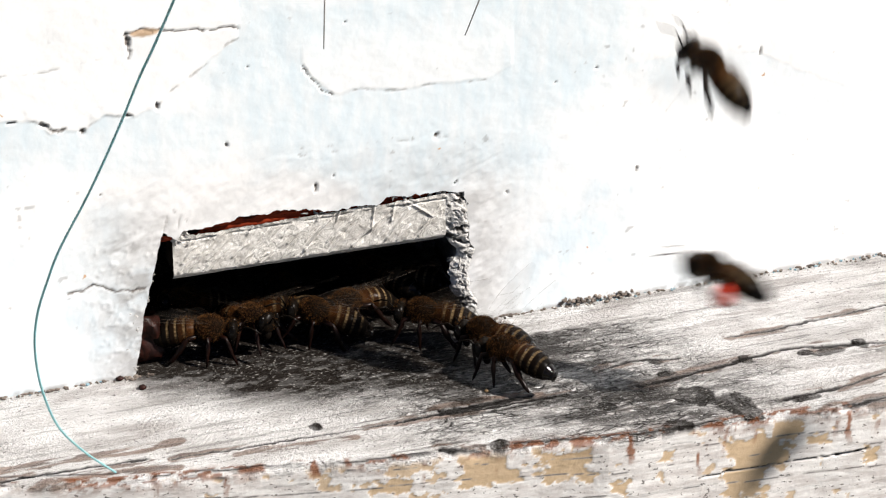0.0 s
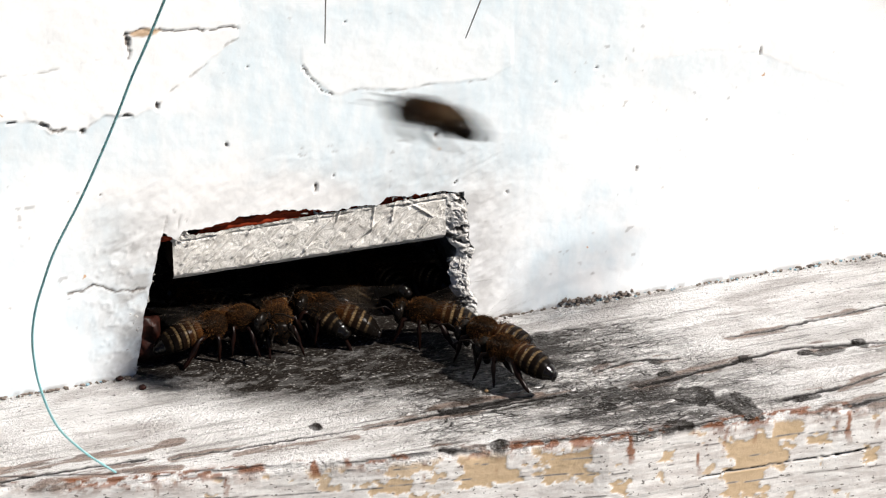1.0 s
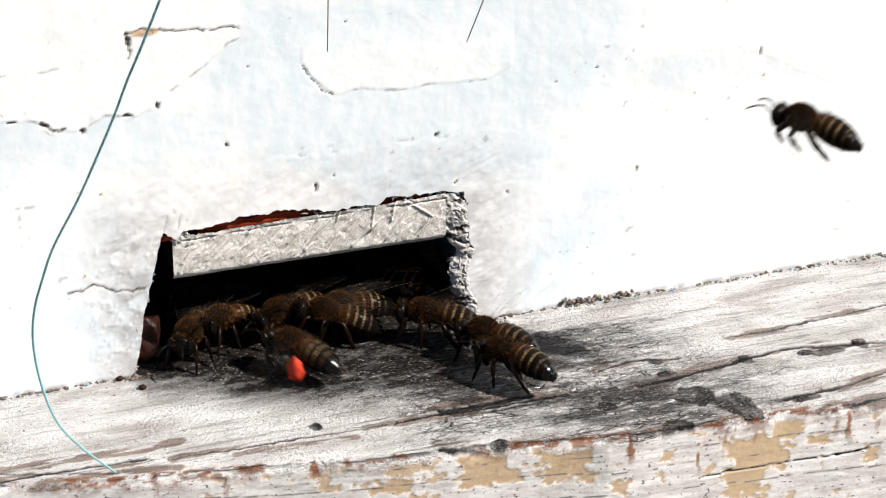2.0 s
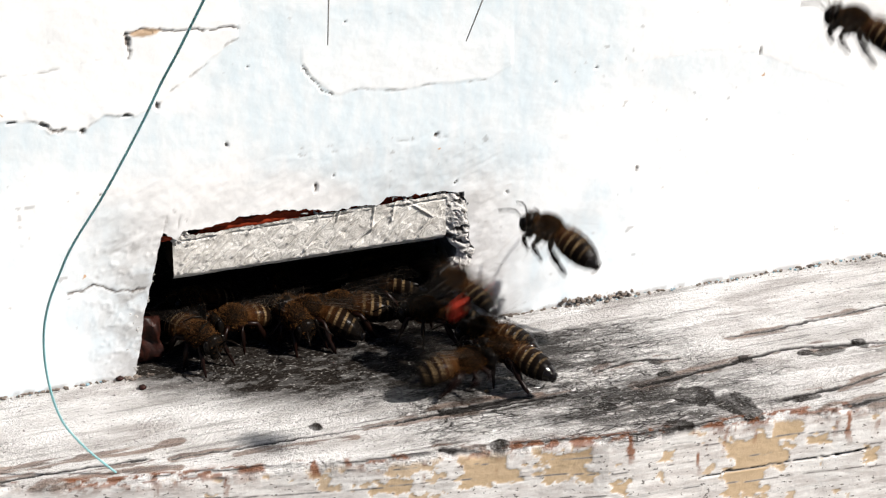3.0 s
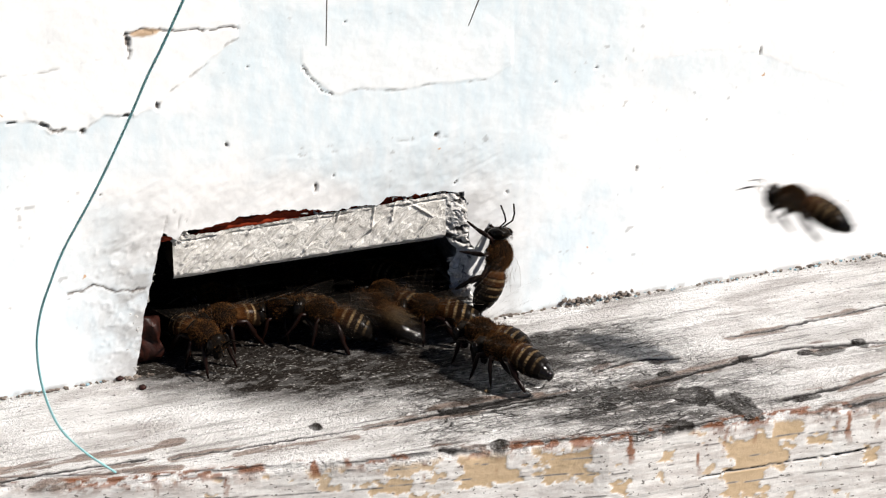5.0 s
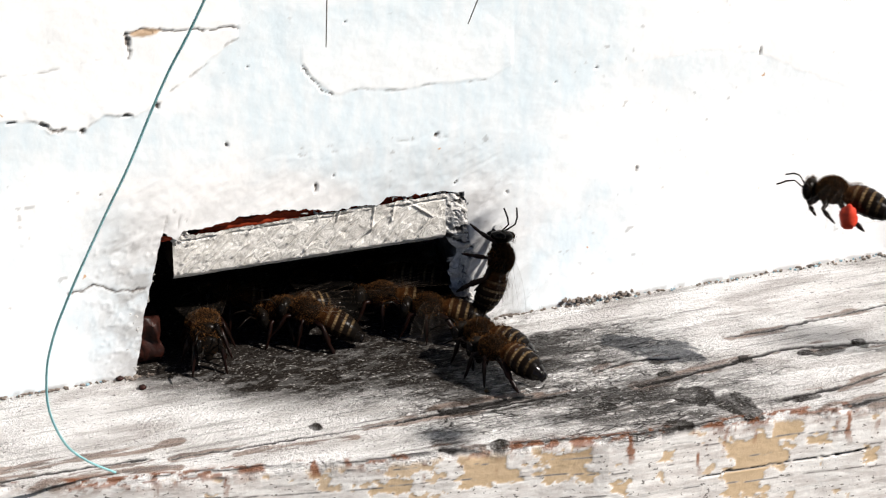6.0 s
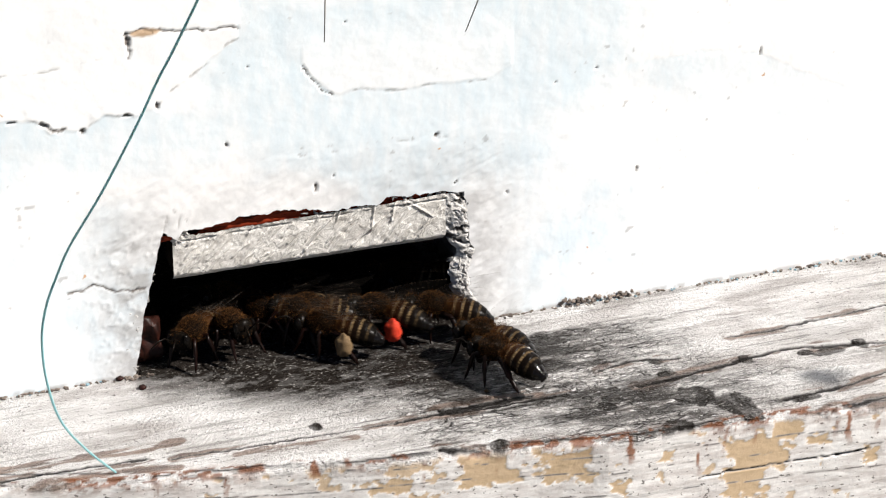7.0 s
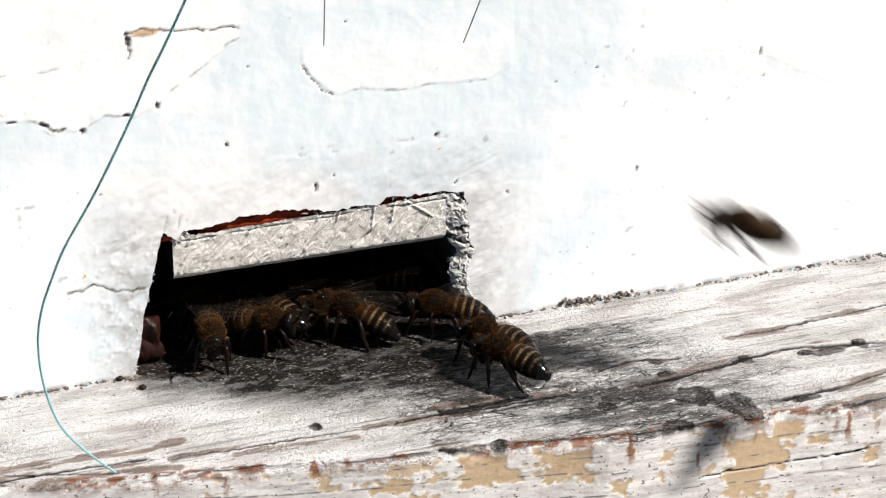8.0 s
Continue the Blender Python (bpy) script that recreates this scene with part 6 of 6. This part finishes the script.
    walk(bee, row_poses([(0, -10, 158, 0.1, 100, 0, 0), (4.8, -10, 158, 0.1, 100, 0, 0), (5.1, -6, 0, 0.2, 50, 0, 0), (5.24, 6.6, -13.5, 21.5, 40, 30, 0), (5.38, 16.9, -26.1, 42.8, 20, 32, 0), (5.5, 30.9, -30.6, 62.6, 0, 30, 0), (5.8, 370, -270, 135, 0, 10, 0), (8, 370, -270, 135, 0, 10, 0)]))
    beat(bee, [(5.05, 5.8)])
    bee = honeybee("honeybee flying high before the hive front", flying=True)
    walk(bee, row_poses([(0, 209.5, -167.9, 208.5, -36, 45, 0), (0.033, 209.5, -167.9, 207.5, -36, 45, 0), (0.3, 420, -320, 180, -36, 45, 0), (8, 420, -320, 180, -36, 45, 0)]))
    beat(bee, [(0, 0.4)])
    bee = honeybee("honeybee flying high before the hive front", flying=True)
    walk(bee, row_poses([(0, 112, -126.2, 350, -36, 45, 0), (0.067, 125.5, -127.6, 243.8, -36, 45, 0), (0.1, 125.1, -127.6, 239.7, -36, 45, 0), (0.133, 124.7, -127.6, 235.6, -36, 45, 0), (0.167, 122.3, -127.6, 222.4, -36, 45, 0), (0.2, 122, -127.6, 220.8, -36, 45, 0), (0.233, 121.7, -127.6, 219.1, -36, 45, 0), (0.5, 300, -300, 200, -36, 45, 0), (8, 300, -300, 200, -36, 45, 0)]))
    beat(bee, [(0, 0.5)])
    bee = honeybee("honeybee flying high before the hive front", flying=True)
    walk(bee, row_poses([(0, 420, -320, 180, -36, 45, 0), (1, 420, -320, 180, -36, 45, 0), (1.167, 160.1, -127.6, 246.3, -36, 45, 0), (1.2, 160, -127.6, 245.3, -36, 45, 0), (1.233, 160, -127.6, 244.3, -36, 45, 0), (1.267, 165.1, -127.6, 255.6, -36, 45, 0), (1.3, 165, -127.6, 254.6, -36, 45, 0), (1.333, 165, -127.6, 253.6, -36, 45, 0), (1.6, 420, -320, 180, -36, 45, 0), (8, 420, -320, 180, -36, 45, 0)]))
    beat(bee, [(1.0, 1.6)])
    bee = honeybee("honeybee flying high before the hive front", flying=True)
    walk(bee, row_poses([(0, 400, -300, 220, -36, 45, 0), (1.2, 400, -300, 220, -36, 45, 0), (1.367, 172.8, -163.8, 213.5, -36, 45, 0), (1.4, 174.3, -164.1, 213.3, -36, 45, 0), (1.433, 175.8, -164.3, 213.2, -36, 45, 0), (1.5, 330, -300, 170, -36, 45, 0), (1.6, 330, -300, 170, -36, 45, 0), (1.667, 193.5, -166.6, 213.6, -36, 45, 0), (1.7, 194.7, -166.7, 213.4, -36, 45, 0), (1.733, 195.9, -166.8, 213.2, -36, 45, 0), (2.1, 400, -300, 220, -36, 45, 0), (2.9, 400, -300, 220, -36, 45, 0), (2.967, 144.5, -153.1, 216, -36, 45, 0), (3, 143.8, -152.3, 216, -36, 45, 0), (3.033, 143.1, -151.6, 216, -36, 45, 0), (3.3, 420, -300, 220, -36, 45, 0), (8, 420, -300, 220, -36, 45, 0)]))
    beat(bee, [(1.2, 2.1), (2.8, 3.3)])
    bee = honeybee("honeybee flying high before the hive front", flying=True)
    walk(bee, row_poses([(0, 420, -320, 180, -36, 45, 0), (3.5, 420, -320, 180, -36, 45, 0), (3.667, 215.6, -168.4, 209.3, -36, 45, 0), (3.7, 213.9, -168.3, 209.6, -36, 45, 0), (3.733, 212.3, -168.1, 209.9, -36, 45, 0), (3.767, 189.5, -166.3, 214.2, -36, 45, 0), (3.8, 187.9, -166.2, 214.4, -36, 45, 0), (3.833, 186.3, -166.1, 214.6, -36, 45, 0), (3.95, 380, -290, 200, -36, 45, 0), (4.2, 380, -290, 200, -36, 45, 0), (4.367, 159.7, -157.3, 216, -36, 45, 0), (4.4, 161.1, -157.8, 216, -36, 45, 0), (4.433, 162.5, -158.4, 216, -36, 45, 0), (4.467, 192.5, -166.6, 214.7, -36, 45, 0), (4.5, 193.5, -166.6, 214, -36, 45, 0), (4.533, 194.4, -166.7, 213.3, -36, 45, 0), (4.567, 209.8, -167.9, 209.3, -36, 45, 0), (4.6, 211.5, -168.1, 209.1, -36, 45, 0), (4.633, 213.1, -168.2, 208.8, -36, 45, 0), (4.9, 420, -320, 180, -36, 45, 0), (8, 420, -320, 180, -36, 45, 0)]))
    beat(bee, [(3.5, 4.9)])
    bee = honeybee("honeybee flying high before the hive front", flying=True)
    walk(bee, row_poses([(0, 320, -90, 360, -36, 45, 0), (4.3, 320, -90, 360, -36, 45, 0), (4.467, 186.7, -127.6, 251.3, -36, 45, 0), (4.5, 186.8, -127.6, 247.5, -36, 45, 0), (4.533, 186.8, -127.6, 243.6, -36, 45, 0), (4.8, 330, -90, 360, -36, 45, 0), (8, 330, -90, 360, -36, 45, 0)]))
    beat(bee, [(4.3, 4.8)])
    bee = honeybee("honeybee flying high before the hive front", flying=True)
    walk(bee, row_poses([(0, 440, -300, 240, -36, 45, 0), (5.7, 440, -300, 240, -36, 45, 0), (5.967, 167.5, -158.9, 216, -36, 45, 0), (6, 166.6, -159, 216, -36, 45, 0), (6.033, 165.8, -159.2, 216, -36, 45, 0), (6.3, 400, -300, 260, -36, 45, 0), (6.8, 400, -300, 260, -36, 45, 0), (6.967, 222.4, -161.6, 216, -36, 45, 0), (7, 221.5, -161.3, 216, -36, 45, 0), (7.033, 220.6, -160.9, 216, -36, 45, 0), (7.267, 185.7, -160.2, 216, -36, 45, 0), (7.3, 184.8, -159.9, 216, -36, 45, 0), (7.333, 184, -159.6, 216, -36, 45, 0), (7.45, 260, -300, 200, -36, 45, 0), (7.55, 260, -300, 200, -36, 45, 0), (7.667, 171.3, -163.5, 215.4, -36, 45, 0), (7.7, 172, -163.7, 215.3, -36, 45, 0), (7.733, 172.8, -163.8, 215.2, -36, 45, 0), (7.767, 186.6, -166.1, 212, -36, 45, 0), (7.8, 187.2, -166.1, 211.9, -36, 45, 0), (7.833, 187.8, -166.2, 211.8, -36, 45, 0), (7.867, 191.5, -166.5, 213, -36, 45, 0), (7.9, 192.2, -166.5, 212.9, -36, 45, 0), (7.933, 192.8, -166.6, 212.8, -36, 45, 0), (7.967, 199.5, -167.1, 212.2, -36, 45, 0), (8, 200.3, -167.2, 212.1, -36, 45, 0)]))
    beat(bee, [(5.7, 6.3), (6.8, 8.0)])


motions()
